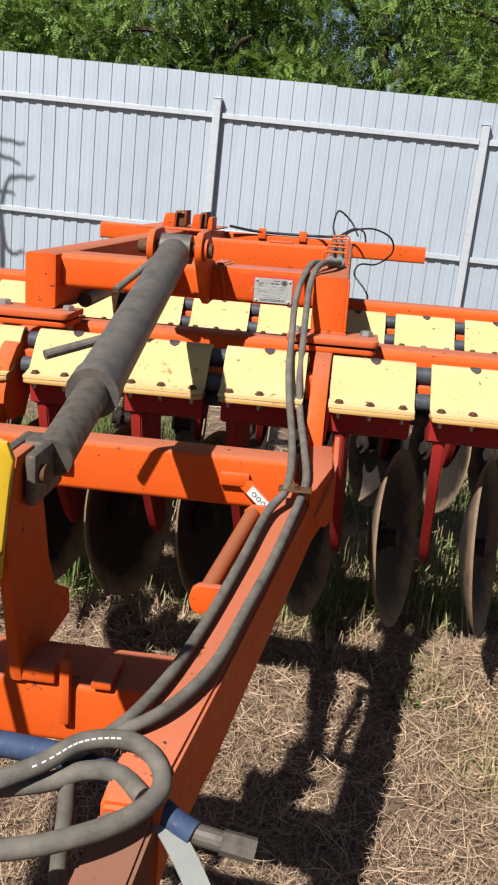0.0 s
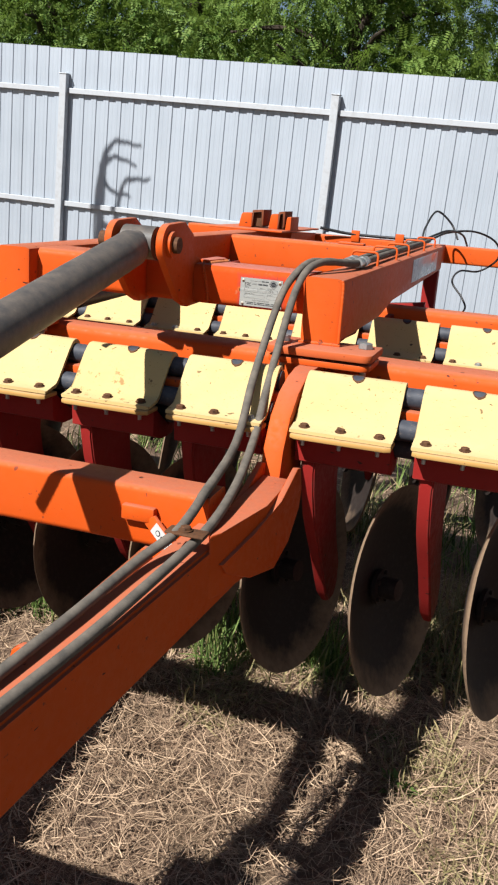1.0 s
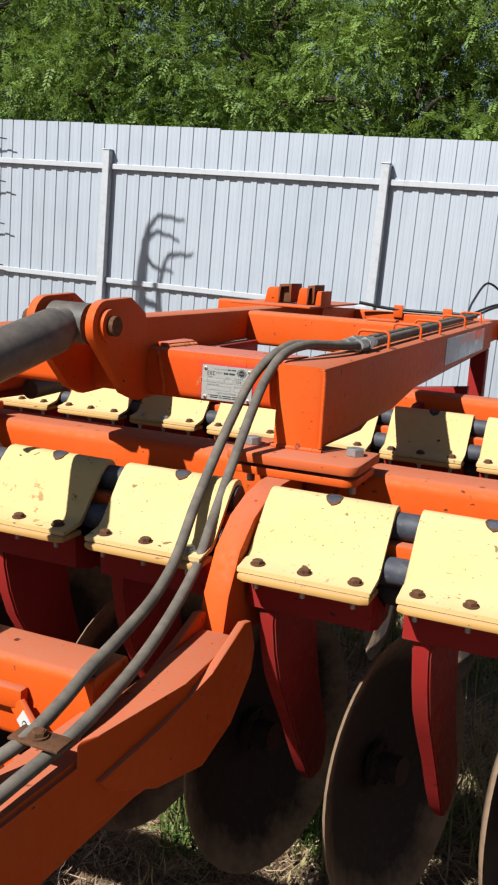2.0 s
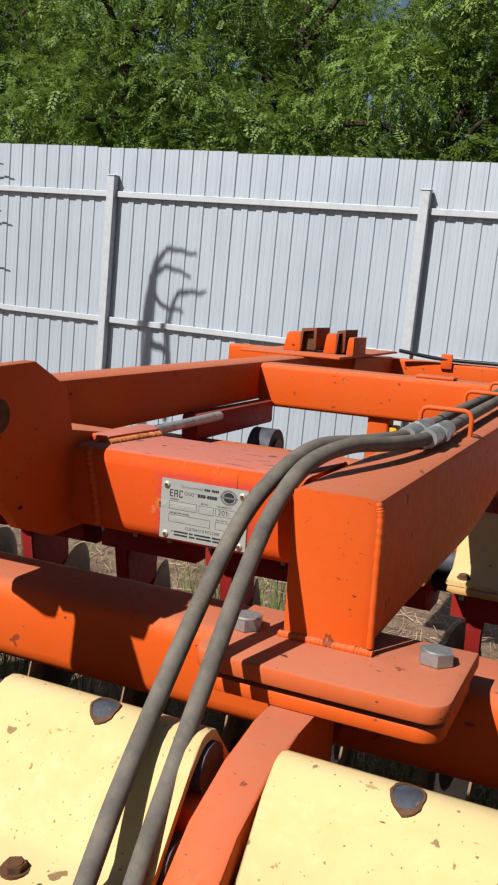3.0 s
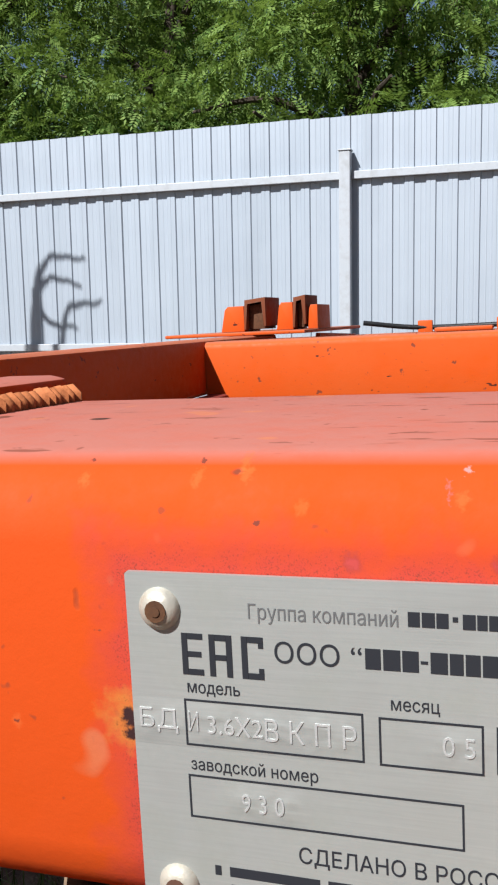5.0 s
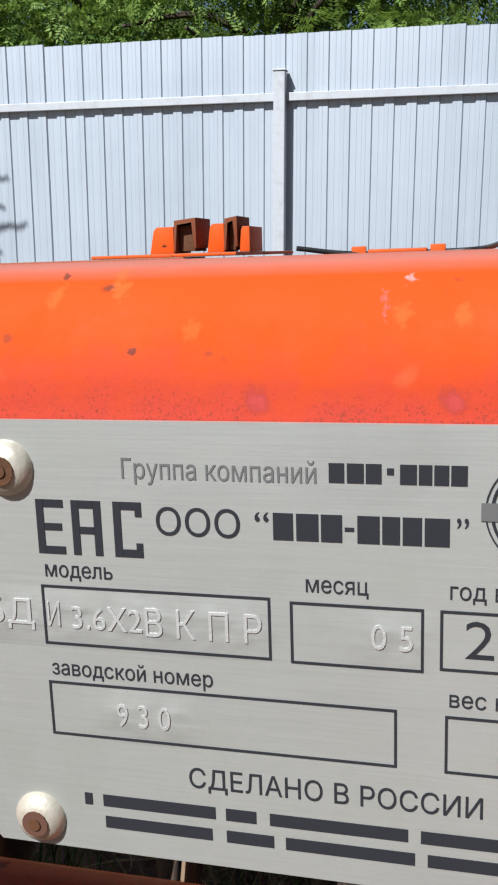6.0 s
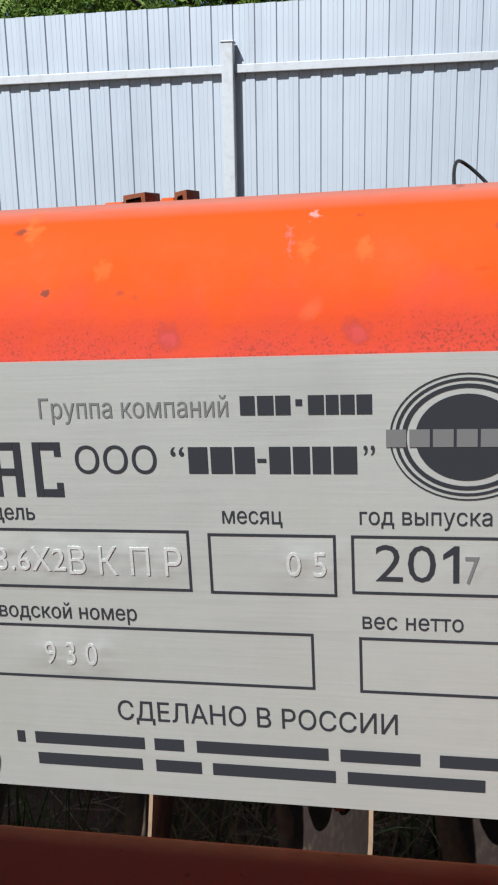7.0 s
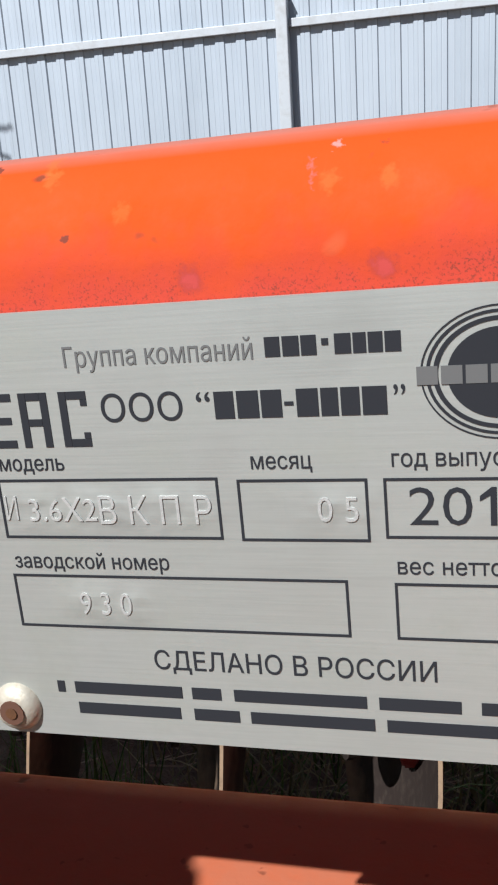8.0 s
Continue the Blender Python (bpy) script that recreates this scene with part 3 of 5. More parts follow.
# ---- disc harrow ----
TILT = math.atan(0.031)
harrow = tagged(new("disc_harrow"), "orange trailed disc harrow with yellow covers and dark discs", "farm machine")
harrow.matrix_world = Matrix.Translation((0, 0, 1.2)) @ Matrix.Rotation(-TILT, 4, "Y") @ Matrix.Translation((0, 0, -1.2))
AXIS = -0.22
BOLT_ZINC = bolt_mesh("bolt", 0.011, 0.0055, ZINC)
BOLT_RUST = bolt_mesh("bolt", 0.011, 0.0055, RUSTY)
NUT = nut_mesh("nut", 0.009, ZINC)
BIG_NUT = nut_mesh("nut", 0.016, ZINC)


def block(name, x0, x1, y0, y1, z0, z1, material=None, bev=0.004, label="", parent=None):
    bm = bmesh.new()
    box(bm, x0, x1, y0, y1, z0, z1, bev)
    return part(name, bm, material or ORANGE, parent or harrow, label, 40)


def tube_beam(name, axis, a0, a1, p0, p1, q0, q1, bev=0.018, material=None, label=""):
    bm = bmesh.new()
    beam(bm, axis, a0, a1, p0, p1, q0, q1, bev, 4)
    return part(name, bm, material or ORANGE, harrow, label, 40)


def plate_shape(name, prof, axis, a0, a1, material=None, bev=0.003, label="", parent=None):
    bm = bmesh.new()
    prism(bm, prof, axis, a0, a1, bev)
    return part(name, bm, material or ORANGE, parent or harrow, label, 40)


# upper frame: two long side beams, joined across
def side_beam(x0, x1):
    plate_shape("side_beam", [(2.745, 1.192), (3.35, 1.205), (3.62, 1.235), (5.15, 1.245), (5.15, 1.368), (2.745, 1.368)], "x", x0, x1, None, 0.014)


side_beam(0.192, 0.300)
side_beam(2 * AXIS - 0.300, 2 * AXIS - 0.192)
tube_beam("cross_beam", "x", -0.1385, 0.1915, 2.791, 2.962, 1.2585, 1.3676, 0.019, PLATE_PAINT)
tube_beam("cross_beam", "x", 2 * AXIS - 0.1915, 2 * AXIS + 0.1385, 2.791, 2.962, 1.2585, 1.3676, 0.019)
tube_beam("cross_beam", "x", -0.2815, -0.1585, 2.791, 2.962, 1.2585, 1.3676, 0.019)
tube_beam("cross_beam", "x", 2 * AXIS - 0.1915, 0.1915, 4.54, 4.65, 1.222, 1.362, 0.016)
tube_beam("rear_beam", "x", -1.33, 0.76, 5.75, 5.85, 1.245, 1.345, 0.012)

# flanges that carry the side beams on the front tool beam
def rounded(x0, x1, y0, y1, r, steps=5):
    """A plan with round corners at its front end and square ones behind."""
    left = [(x0 + r - r * math.cos(a), y0 + r - r * math.sin(a)) for a in np.linspace(0, math.pi / 2, steps)]
    right = [(x1 - r + r * math.sin(a), y0 + r - r * math.cos(a)) for a in np.linspace(0, math.pi / 2, steps)]
    return [*left, *right, (x1, y1), (x0, y1)]


FLANGE_BOLT = bolt_mesh("bolt", 0.0205, 0.0135, ZINC, False)
for side in (1, -1):
    fx = 0.266 if side > 0 else 2 * AXIS - 0.266
    plate_shape("flange_plate", rounded(fx - 0.142, fx + 0.142, 2.652, 2.826, 0.026), "z", 1.1705, 1.1915, FLANGE_PAINT, 0.004)
    plate_shape("lower_flange_plate", rounded(fx - 0.137, fx + 0.137, 2.660, 2.81, 0.026), "z", 1.146, 1.163, None, 0.003)
    for bx, by in ((fx - 0.116 * side, 2.746), (fx + 0.104 * side, 2.768)):
        piece("bolt", FLANGE_BOLT, harrow, pose(bx, by, 1.1895, 0, 0, 17), "zinc plated hex bolt")
        piece("nut", BIG_NUT, harrow, pose(bx, by, 1.1455, 0, 0, 5))

for wx in (0.236, 2 * AXIS - 0.256):
    plate_shape("beam_web", [(2.91, 1.1705), (3.22, 1.16), (3.42, 1.205), (3.36, 1.208), (2.91, 1.197)], "x", wx, wx + 0.02, SHADED_ORANGE)

# front and rear tool beams
tube_beam("tool_beam", "x", -2.05, 1.62, 2.806, 2.945, 1.033, 1.1495, 0.026)
tube_beam("tool_beam", "x", -2.05, 1.62, 3.985, 4.105, 1.052, 1.1700, 0.026)


# cylinder bracket at the front cross beam
def bracket_profile():
    cy, cz, r = 2.612, 1.424, 0.052
    arc = [(cy + r * math.cos(a), cz + r * math.sin(a)) for a in np.linspace(radians(215), radians(95), 9)]
    return [(2.905, 1.254), (2.755, 1.250), (2.695, 1.272), *arc, (2.712, 1.480), (2.776, 1.446), (2.79, 1.385), (2.905, 1.372)]


for gx in (-0.158, 2 * AXIS + 0.138):
    plate_shape("cylinder_bracket", bracket_profile(), "x", gx, gx + 0.020, None, 0.002)
bm = bmesh.new()
rod(bm, (-0.335, 2.612, 1.424), (-0.112, 2.612, 1.424), 0.021, 20)
pin = part("bracket_pin", bm, RUSTY, harrow, "worn steel pin", 40)
bm = bmesh.new()
rod(bm, (-0.138, 2.612, 1.424), (-0.126, 2.612, 1.424), 0.034, 24)
part("pin_washer", bm, ORANGE, harrow, "", 40)
plate_shape("top_gusset", [(-0.138, 2.835), (-0.138, 2.968), (-0.112, 2.966), (-0.095, 2.945), (-0.107, 2.832)], "z", 1.3678, 1.3775, PLATE_PAINT)


def weld_bead(points, r, count, seed, rusty=False):
    """A rippled weld along a line; count: its ripples."""
    rng = random.Random(seed)
    line = glide(points, count * 4 // (len(points) - 1) + 1)
    bm = bmesh.new()
    seg, rings, side = 7, [], Vector((0.3, 0.2, 0.9))
    for k, p in enumerate(line):
        d = (line[min(k + 1, len(line) - 1)] - line[max(k - 1, 0)]).normalized()
        side = (side - d * side.dot(d)).normalized()
        other = d.cross(side)
        ripple = 0.34 if r > 0.005 else 0.10
        rr = r * (1.12 - ripple + ripple * abs(math.sin(k * math.pi / 4)) + rng.uniform(-0.1, 0.1))
        rings.append([bm.verts.new(p + (side * math.cos(2 * math.pi * s / seg) + other * math.sin(2 * math.pi * s / seg)) * rr) for s in range(seg)])
    for a, b in zip(rings, rings[1:]):
        for s in range(seg):
            bm.faces.new((a[s], a[(s + 1) % seg], b[(s + 1) % seg], b[s]))
    bm.faces.new(rings[0])
    bm.faces.new(list(reversed(rings[-1])))
    return part("weld_bead", bm, RUST if rusty else ORANGE, harrow, "rippled weld bead", 60)


weld_bead([(-0.093, 2.945, 1.3690), (-0.100, 2.89, 1.3690), (-0.106, 2.831, 1.3685)], 0.0051, 26, 1, True)
weld_bead([(-0.126, 2.835, 1.3665), (-0.113, 2.797, 1.360), (-0.104, 2.791, 1.335), (-0.096, 2.791, 1.30), (-0.092, 2.791, 1.265)], 0.0052, 15, 2)
weld_bead([(0.296, 2.7455, 1.364), (0.2995, 2.7455, 1.345), (0.300, 2.7455, 1.29), (0.3005, 2.7455, 1.2)], 0.0040, 12, 3)
weld_bead([(0.192, 2.7440, 1.1935), (0.25, 2.7440, 1.1935), (0.305, 2.7440, 1.1935)], 0.0046, 24, 4)
weld_bead([(0.1905, 2.795, 1.36), (0.1905, 2.789, 1.32), (0.1905, 2.79, 1.27)], 0.003, 24, 5)

# arms that join the tool beam to the drawbar
for ax in (0.246, 2 * AXIS - 0.246):
    outer = [(2.69, 1.1455), (2.62, 1.146), (2.55, 1.137), (2.48, 1.11), (2.42, 1.062), (2.38, 0.99), (2.36, 0.905)]
    inner = [(2.55, 0.880), (2.60, 0.96), (2.66, 1.02), (2.74, 1.045), (2.74, 1.1455)]
    plate_shape("curved_arm", [*outer, *inner], "x", ax - 0.026, ax + 0.024, None, 0.004)

# hydraulic cylinder to the drawbar tower
cyl_a, cyl_b, cyl_c = Vector((-0.220, 2.612, 1.424)), Vector((-0.158, 1.53, 1.222)), Vector((-0.150, 1.27, 1.166))
axis_way = (cyl_b - cyl_a).normalized()
bm = bmesh.new()
rod(bm, cyl_a + axis_way * 0.075, cyl_b, 0.047, 28)
ram = part("hydraulic_cylinder", bm, GREY_PAINT, harrow, "dusty dark grey hydraulic cylinder barrel", 40)
bm = bmesh.new()
rod(bm, cyl_b - axis_way * 0.035, cyl_b + axis_way * 0.015, 0.051, 28)
part("collar", bm, GREY_PAINT, ram, "", 40)
bm = bmesh.new()
rod(bm, cyl_b, cyl_c, 0.033, 22)
part("piston_rod", bm, ROD, ram, "dusty steel rod", 40)
bm = bmesh.new()
rod(bm, cyl_a - Vector((0.045, 0, 0)), cyl_a + Vector((0.045, 0, 0)), 0.043, 22)
rod(bm, cyl_a, cyl_a + axis_way * 0.09, 0.036, 18)
part("cylinder_eye", bm, GREY_PAINT, ram, "", 40)
bm = bmesh.new()
box(bm, cyl_c.x - 0.062, cyl_c.x - 0.042, cyl_c.y - 0.10, cyl_c.y + 0.045, cyl_c.z - 0.048, cyl_c.z + 0.030, 0.008)
box(bm, cyl_c.x - 0.016, cyl_c.x + 0.004, cyl_c.y - 0.09, cyl_c.y + 0.045, cyl_c.z - 0.055, cyl_c.z + 0.030, 0.008)
box(bm, cyl_c.x - 0.062, cyl_c.x + 0.004, cyl_c.y - 0.01, cyl_c.y + 0.05, cyl_c.z - 0.04, cyl_c.z + 0.028, 0.008)
part("rod_clevis", bm, ROD, ram, "", 40)
bm = bmesh.new()
rod(bm, cyl_b + Vector((0.02, -0.02, 0.0)) - axis_way * 0.33 + Vector((-0.03, 0, 0)), cyl_b - axis_way * 0.22 + Vector((-0.15, -0.02, -0.02)), 0.011, 12)
part("hose_port", bm, HOSE, ram)

# drawbar: two legs that run to the hitch, cross members, tower
def leg(sign):
    """One drawbar leg, higher at the harrow than at the hitch."""
    bm = bmesh.new()
    far = (0.465, 2.12, 0.925, 0.132)
    mid = (0.333, 1.20, 0.838, 0.155)
    end = (0.300, 0.99, 0.817, 0.150)
    rings = []
    for dx, y, z, h in ((0.291, 0.945, 0.783, 0.155), end, mid, far):
        x = AXIS + sign * dx
        rings.append([bm.verts.new((x + sx * 0.042, y, z - (h if lo else 0))) for sx, lo in ((-1, 1), (1, 1), (1, 0), (-1, 0))])
    for a, b in zip(rings, rings[1:]):
        for k in range(4):
            bm.faces.new((a[k], a[(k + 1) % 4], b[(k + 1) % 4], b[k]))
    bm.faces.new(rings[0])
    bm.faces.new(rings[-1])
    bmesh.ops.bevel(bm, geom=list(bm.edges), offset=0.006, segments=2, affect="EDGES")
    made = part("drawbar_leg", bm, ORANGE, harrow, "", 40)
    bm = bmesh.new()
    rings = []
    for dx, y, z, h in ((0.23, 0.66, 0.60, 0.14), (0.2915, 0.944, 0.780, 0.15)):
        x = AXIS + sign * dx
        rings.append([bm.verts.new((x + sx * 0.040, y, z - (h if lo else 0))) for sx, lo in ((-1, 1), (1, 1), (1, 0), (-1, 0))])
    for k in range(4):
        bm.faces.new((rings[0][k], rings[0][(k + 1) % 4], rings[1][(k + 1) % 4], rings[1][k]))
    bm.faces.new(rings[0])
    bm.faces.new(rings[-1])
    bmesh.ops.bevel(bm, geom=list(bm.edges), offset=0.006, segments=2, affect="EDGES")
    part("leg_nose", bm, SCUFFED, made, "scuffed rusty leg end", 40)
    x = AXIS + sign * 0.49
    prof = [(1.955, 0.868), (2.08, 0.892), (2.22, 0.926), (2.345, 0.966), (2.375, 0.958), (2.40, 0.90), (2.39, 0.855), (2.31, 0.795), (2.20, 0.773), (2.08, 0.795), (1.98, 0.840)]
    for off in (-0.052, 0.034):
        cheek = plate_shape("leg_cheek", prof, "x", x + off, x + off + 0.014, None, 0.003)
        if off * sign > 0:
            for v in cheek.data.vertices:
                v.co.x -= sign * max(0.0, 2.17 - v.co.y) * 0.20
    near, far_side = x - sign * 0.0375, x + sign * 0.0335
    plan = [(near, 2.355), (near, 1.99), (x - sign * 0.012, 1.925), (x + sign * 0.0, 1.96), (far_side, 2.15), (far_side, 2.355)]
    plate_shape("leg_end_block", plan if sign > 0 else list(reversed(plan)), "z", 0.80, 0.934, None, 0.004)
    return made


leg(1)
leg(-1)
tube_beam("drawbar_cross_beam", "x", AXIS - 0.44, AXIS + 0.435, 2.03, 2.13, 0.842, 0.972, 0.014)
tube_beam("drawbar_front_beam", "x", AXIS - 0.29, AXIS + 0.295, 1.20, 1.34, 0.688, 0.803, 0.014)
tower = [(1.19, 0.803), (1.45, 0.803), (1.44, 0.86), (1.355, 0.90), (1.315, 0.97), (1.275, 1.14), (1.24, 1.195), (1.165, 1.195), (1.12, 1.09)]
plate_shape("tower_plate", tower, "x", -0.190, -0.170, None, 0.003)
bm = bmesh.new()
rod(bm, (-0.235, 1.205, 1.160), (-0.138, 1.205, 1.160), 0.015, 18)
part("tower_pin", bm, RUSTY, harrow, "worn steel pin", 40)
plate_shape("tower_strap", [(-0.245, 1.00), (-0.166, 1.03), (-0.156, 1.15), (-0.146, 1.215), (-0.156, 1.240), (-0.20, 1.255), (-0.245, 1.255)], "y", 1.085, 1.097, GUARD, 0.003, "amber yellow strap plate")
# unseen plate on two bars, added to throw shade on the drawbar front beam
plate_shape("shadow_caster_plate", [(-0.50, 1.280), (-0.212, 1.280), (-0.155, 1.14), (-0.120, 1.14), (-0.120, 1.40), (-0.50, 1.40)], "y", 0.800, 0.812, GUARD, 0.003, "amber yellow unseen plate added to shade the front beam")
for top in (-0.46, -0.40):
    bm = bmesh.new()
    rod(bm, (-0.290, 0.50, 0.56), (top, 0.799, 1.30), 0.012, 12)
    part("shadow_caster_bar", bm, GUARD, harrow, "", 40)
block("stop_lug", -0.106, -0.088, 1.183, 1.1995, 0.735, 0.85)
block("stop_lug", -0.055, -0.020, 1.19, 1.28, 0.8035, 0.818)
block("stop_lug", -0.20, -0.115, 1.19, 1.27, 0.8035, 0.83)
for hx in (AXIS - 0.085, AXIS + 0.055):
    plate_shape("hitch_plate", [(0.10, 0.46), (0.70, 0.46), (0.74, 0.60), (0.44, 0.60), (0.12, 0.54)], "x", hx, hx + 0.03, SCUFFED, 0.004, "scuffed orange hitch plate")
block("hitch_crosspiece", AXIS - 0.056, AXIS + 0.056, 0.40, 0.68, 0.475, 0.565)

# holder pipe that lies along the leg
bm = bmesh.new()
rod(bm, (0.070, 1.598, 0.803), (0.126, 1.925, 0.866), 0.0185, 18)
part("holder_pipe", bm, RUST_PAINT, harrow, "", 40)
plate_shape("holder_foot", [(0.052, 0.766), (0.118, 0.766), (0.118, 0.827), (0.056, 0.827), (0.043, 0.818), (0.038, 0.799), (0.043, 0.777)], "y", 1.578, 1.598, None, 0.002)
plate_shape("holder_foot", [(0.108, 0.838), (0.205, 0.838), (0.205, 0.888), (0.122, 0.888), (0.106, 0.872)], "y", 1.922, 1.935, None, 0.002)
block("beam_tab", -0.395, -0.350, 2.012, 2.0295, 0.892, 0.93)

# sticker on the drawbar
bm = bmesh.new()
box(bm, -0.033, 0.033, -0.0008, 0.0008, -0.0135, 0.0135)
sticker = piece("sticker", mesh_of("sticker", bm, WHITE_STICKER), harrow, pose(0.1325, 1.995, 0.8805, 0, 36, -20), "small white sticker with dark marks")
for k in range(3):
    bm = bmesh.new()
    rod(bm, (-0.016 + 0.016 * k, -0.0014, 0), (-0.016 + 0.016 * k, -0.0009, 0), 0.0065, 14)
    part("sticker_mark", bm, INK, sticker)
    bm = bmesh.new()
    rod(bm, (-0.016 + 0.016 * k, -0.0019, 0), (-0.016 + 0.016 * k, -0.0015, 0), 0.0045, 14)
    part("sticker_mark_centre", bm, WHITE_STICKER, sticker)
bm = bmesh.new()
prism(bm, [(-0.060, -0.017), (0.062, -0.017), (0.062, 0.017), (-0.048, 0.017)], "y", 0.0012, 0.0092, 0.0015)
piece("sticker_gusset", mesh_of("sticker_gusset", bm, ORANGE, 40), harrow, pose(0.1325, 1.995, 0.8805, 0, 36, -20))
block("gusset_tab", 0.030, 0.104, 2.010, 2.0295, 0.902, 0.934)
bm = bmesh.new()
rod(bm, (-0.348, 2.40, 1.311), (-0.248, 2.55, 1.415), 0.010, 14)
part("grease_line", bm, HOSE, harrow, "thin dusty pipe beside the cylinder", 40)

# reflective label on the outer face of the side beam
block("reflector_label", 0.3003, 0.3018, 4.06, 4.90, 1.262, 1.352, STICKER, 0.0004, "pale blue reflective label")


# ---- disc units ----
def cover_mesh():
    """A bent cover plate with a flat front lip."""
    top = [(-0.130, -0.016), (-0.078, -0.010), (-0.066, -0.001), (-0.010, 0.072), (0.003, 0.086), (0.014, 0.094), (0.022, 0.0968)]
    low = [(-0.130, -0.0245), (-0.075, -0.0185), (-0.060, -0.008), (-0.004, 0.067), (0.009, 0.081), (0.017, 0.0865), (0.022, 0.0885)]
    top += [(0.034, 0.0970), (0.045, 0.0925), (0.060, 0.0725), (0.118, 0.0), (0.130, -0.0105), (0.190, -0.016)]
    low += [(0.032, 0.0888), (0.039, 0.0868), (0.053, 0.0675), (0.111, -0.0045), (0.126, -0.0185), (0.190, -0.0245)]
    bm = bmesh.new()
    prof = top + list(reversed(low))
    prism(bm, prof, "x", 0.0, 0.243, 0.0025)
    return mesh_of("cover", bm, YELLOW, 35)


def lip_mesh():
    bm = bmesh.new()
    prism(bm, [(0.004, -0.134), (0.018, -0.142), (0.229, -0.142), (0.243, -0.134), (0.243, -0.072), (0.0, -0.072)], "z", -0.0375, -0.0260, 0.003)
    return mesh_of("clamp_lip", bm, YELLOW_EDGE, 35)


def clamp_mesh():
    """Lower half of the clamp: an angled shell with a rear lip and a web below."""
    bm = bmesh.new()
    prism(bm, [(-0.084, -0.0385), (-0.062, -0.0385), (0.02, -0.098), (0.098, -0.03), (0.105, 0.02), (0.115, 0.02), (0.112, -0.06), (0.05, -0.125), (-0.02, -0.125), (-0.078, -0.105)], "x", 0.006, 0.237, 0.002)
    return mesh_of("lower_clamp", bm, SHADED_ORANGE, 35)


def shank_mesh():
    """A thick plate leg, deep under the clamp, that narrows and bends backward to the hub."""
    levels = ((-0.104, -0.070, 0.150, 0.019), (-0.14, -0.066, 0.140, 0.017), (-0.20, -0.052, 0.140, 0.017), (-0.26, -0.030, 0.150, 0.017), (-0.32, 0.006, 0.168, 0.017),
              (-0.40, 0.058, 0.200, 0.016), (-0.48, 0.104, 0.240, 0.016), (-0.545, 0.145, 0.244, 0.015), (-0.580, 0.180, 0.236, 0.011))
    bm = bmesh.new()
    rings = [[bm.verts.new(v) for v in ((-w, y0, z), (w, y0, z), (w * 0.8, y1, z), (-w * 0.8, y1, z))] for z, y0, y1, w in levels]
    for a, b in zip(rings, rings[1:]):
        for k in range(4):
            bm.faces.new((a[k], a[(k + 1) % 4], b[(k + 1) % 4], b[k]))
    bm.faces.new(rings[0])
    bm.faces.new(list(reversed(rings[-1])))
    long_edges = [e for e in bm.edges if abs(e.verts[0].co.z - e.verts[1].co.z) > 0.01]
    bmesh.ops.bevel(bm, geom=long_edges, offset=0.004, segments=2, affect="EDGES")
    return mesh_of("shank", bm, SHADED_ORANGE, 35)


def disc_mesh(name, depth):
    """A dished plate round the x axis, hollow towards +x for positive depth."""
    bm = bmesh.new()
    R, rings, seg, t = 0.292, 7, 48, 0.006
    def ring(r, off):
        return [bm.verts.new((off - depth * (1 - (r / R) ** 2), r * math.cos(2 * math.pi * k / seg), r * math.sin(2 * math.pi * k / seg))) for k in range(seg)]
    radii = [R * q for q in (0.12, 0.3, 0.5, 0.7, 0.86, 0.95, 1.0)]
    a = [ring(r, 0.0) for r in radii]
    b = [ring(r if r < R else R - 0.004, -t) for r in radii]
    for s in (a, b):
        for p, q in zip(s, s[1:]):
            for k in range(seg):
                bm.faces.new((p[k], p[(k + 1) % seg], q[(k + 1) % seg], q[k]))
        bm.faces.new(s[0])
    for k in range(seg):
        bm.faces.new((a[-1][k], a[-1][(k + 1) % seg], b[-1][(k + 1) % seg], b[-1][k]))
    return mesh_of(name, bm, DISC, 40)


def hub_mesh():
    bm = bmesh.new()
    rod(bm, (-0.090, 0, 0), (-0.012, 0, 0), 0.030, 20)
    rod(bm, (-0.072, 0, 0), (-0.060, 0, 0), 0.052, 20)
    for k in range(5):
        a = 2 * math.pi * k / 5
        rod(bm, (-0.060, 0.042 * math.cos(a), 0.042 * math.sin(a)), (-0.052, 0.042 * math.cos(a), 0.042 * math.sin(a)), 0.007, 6)
    return mesh_of("hub", bm, DISC, 40)


COVER, LIP, CLAMP, SHANK, HUB = cover_mesh(), lip_mesh(), clamp_mesh(), shank_mesh(), hub_mesh()
DISC_FRONT, DISC_REAR = disc_mesh("disc", 0.076), disc_mesh("disc", -0.058)
UNIT_Y, UNIT_Z = 2.525, 1.060


def cover_height(y):
    ys, zs = (-0.066, -0.010, 0.003, 0.014, 0.022, 0.034, 0.045, 0.060), (-0.001, 0.072, 0.086, 0.094, 0.0968, 0.0970, 0.0925, 0.0725)
    return float(np.interp(y, ys, zs))


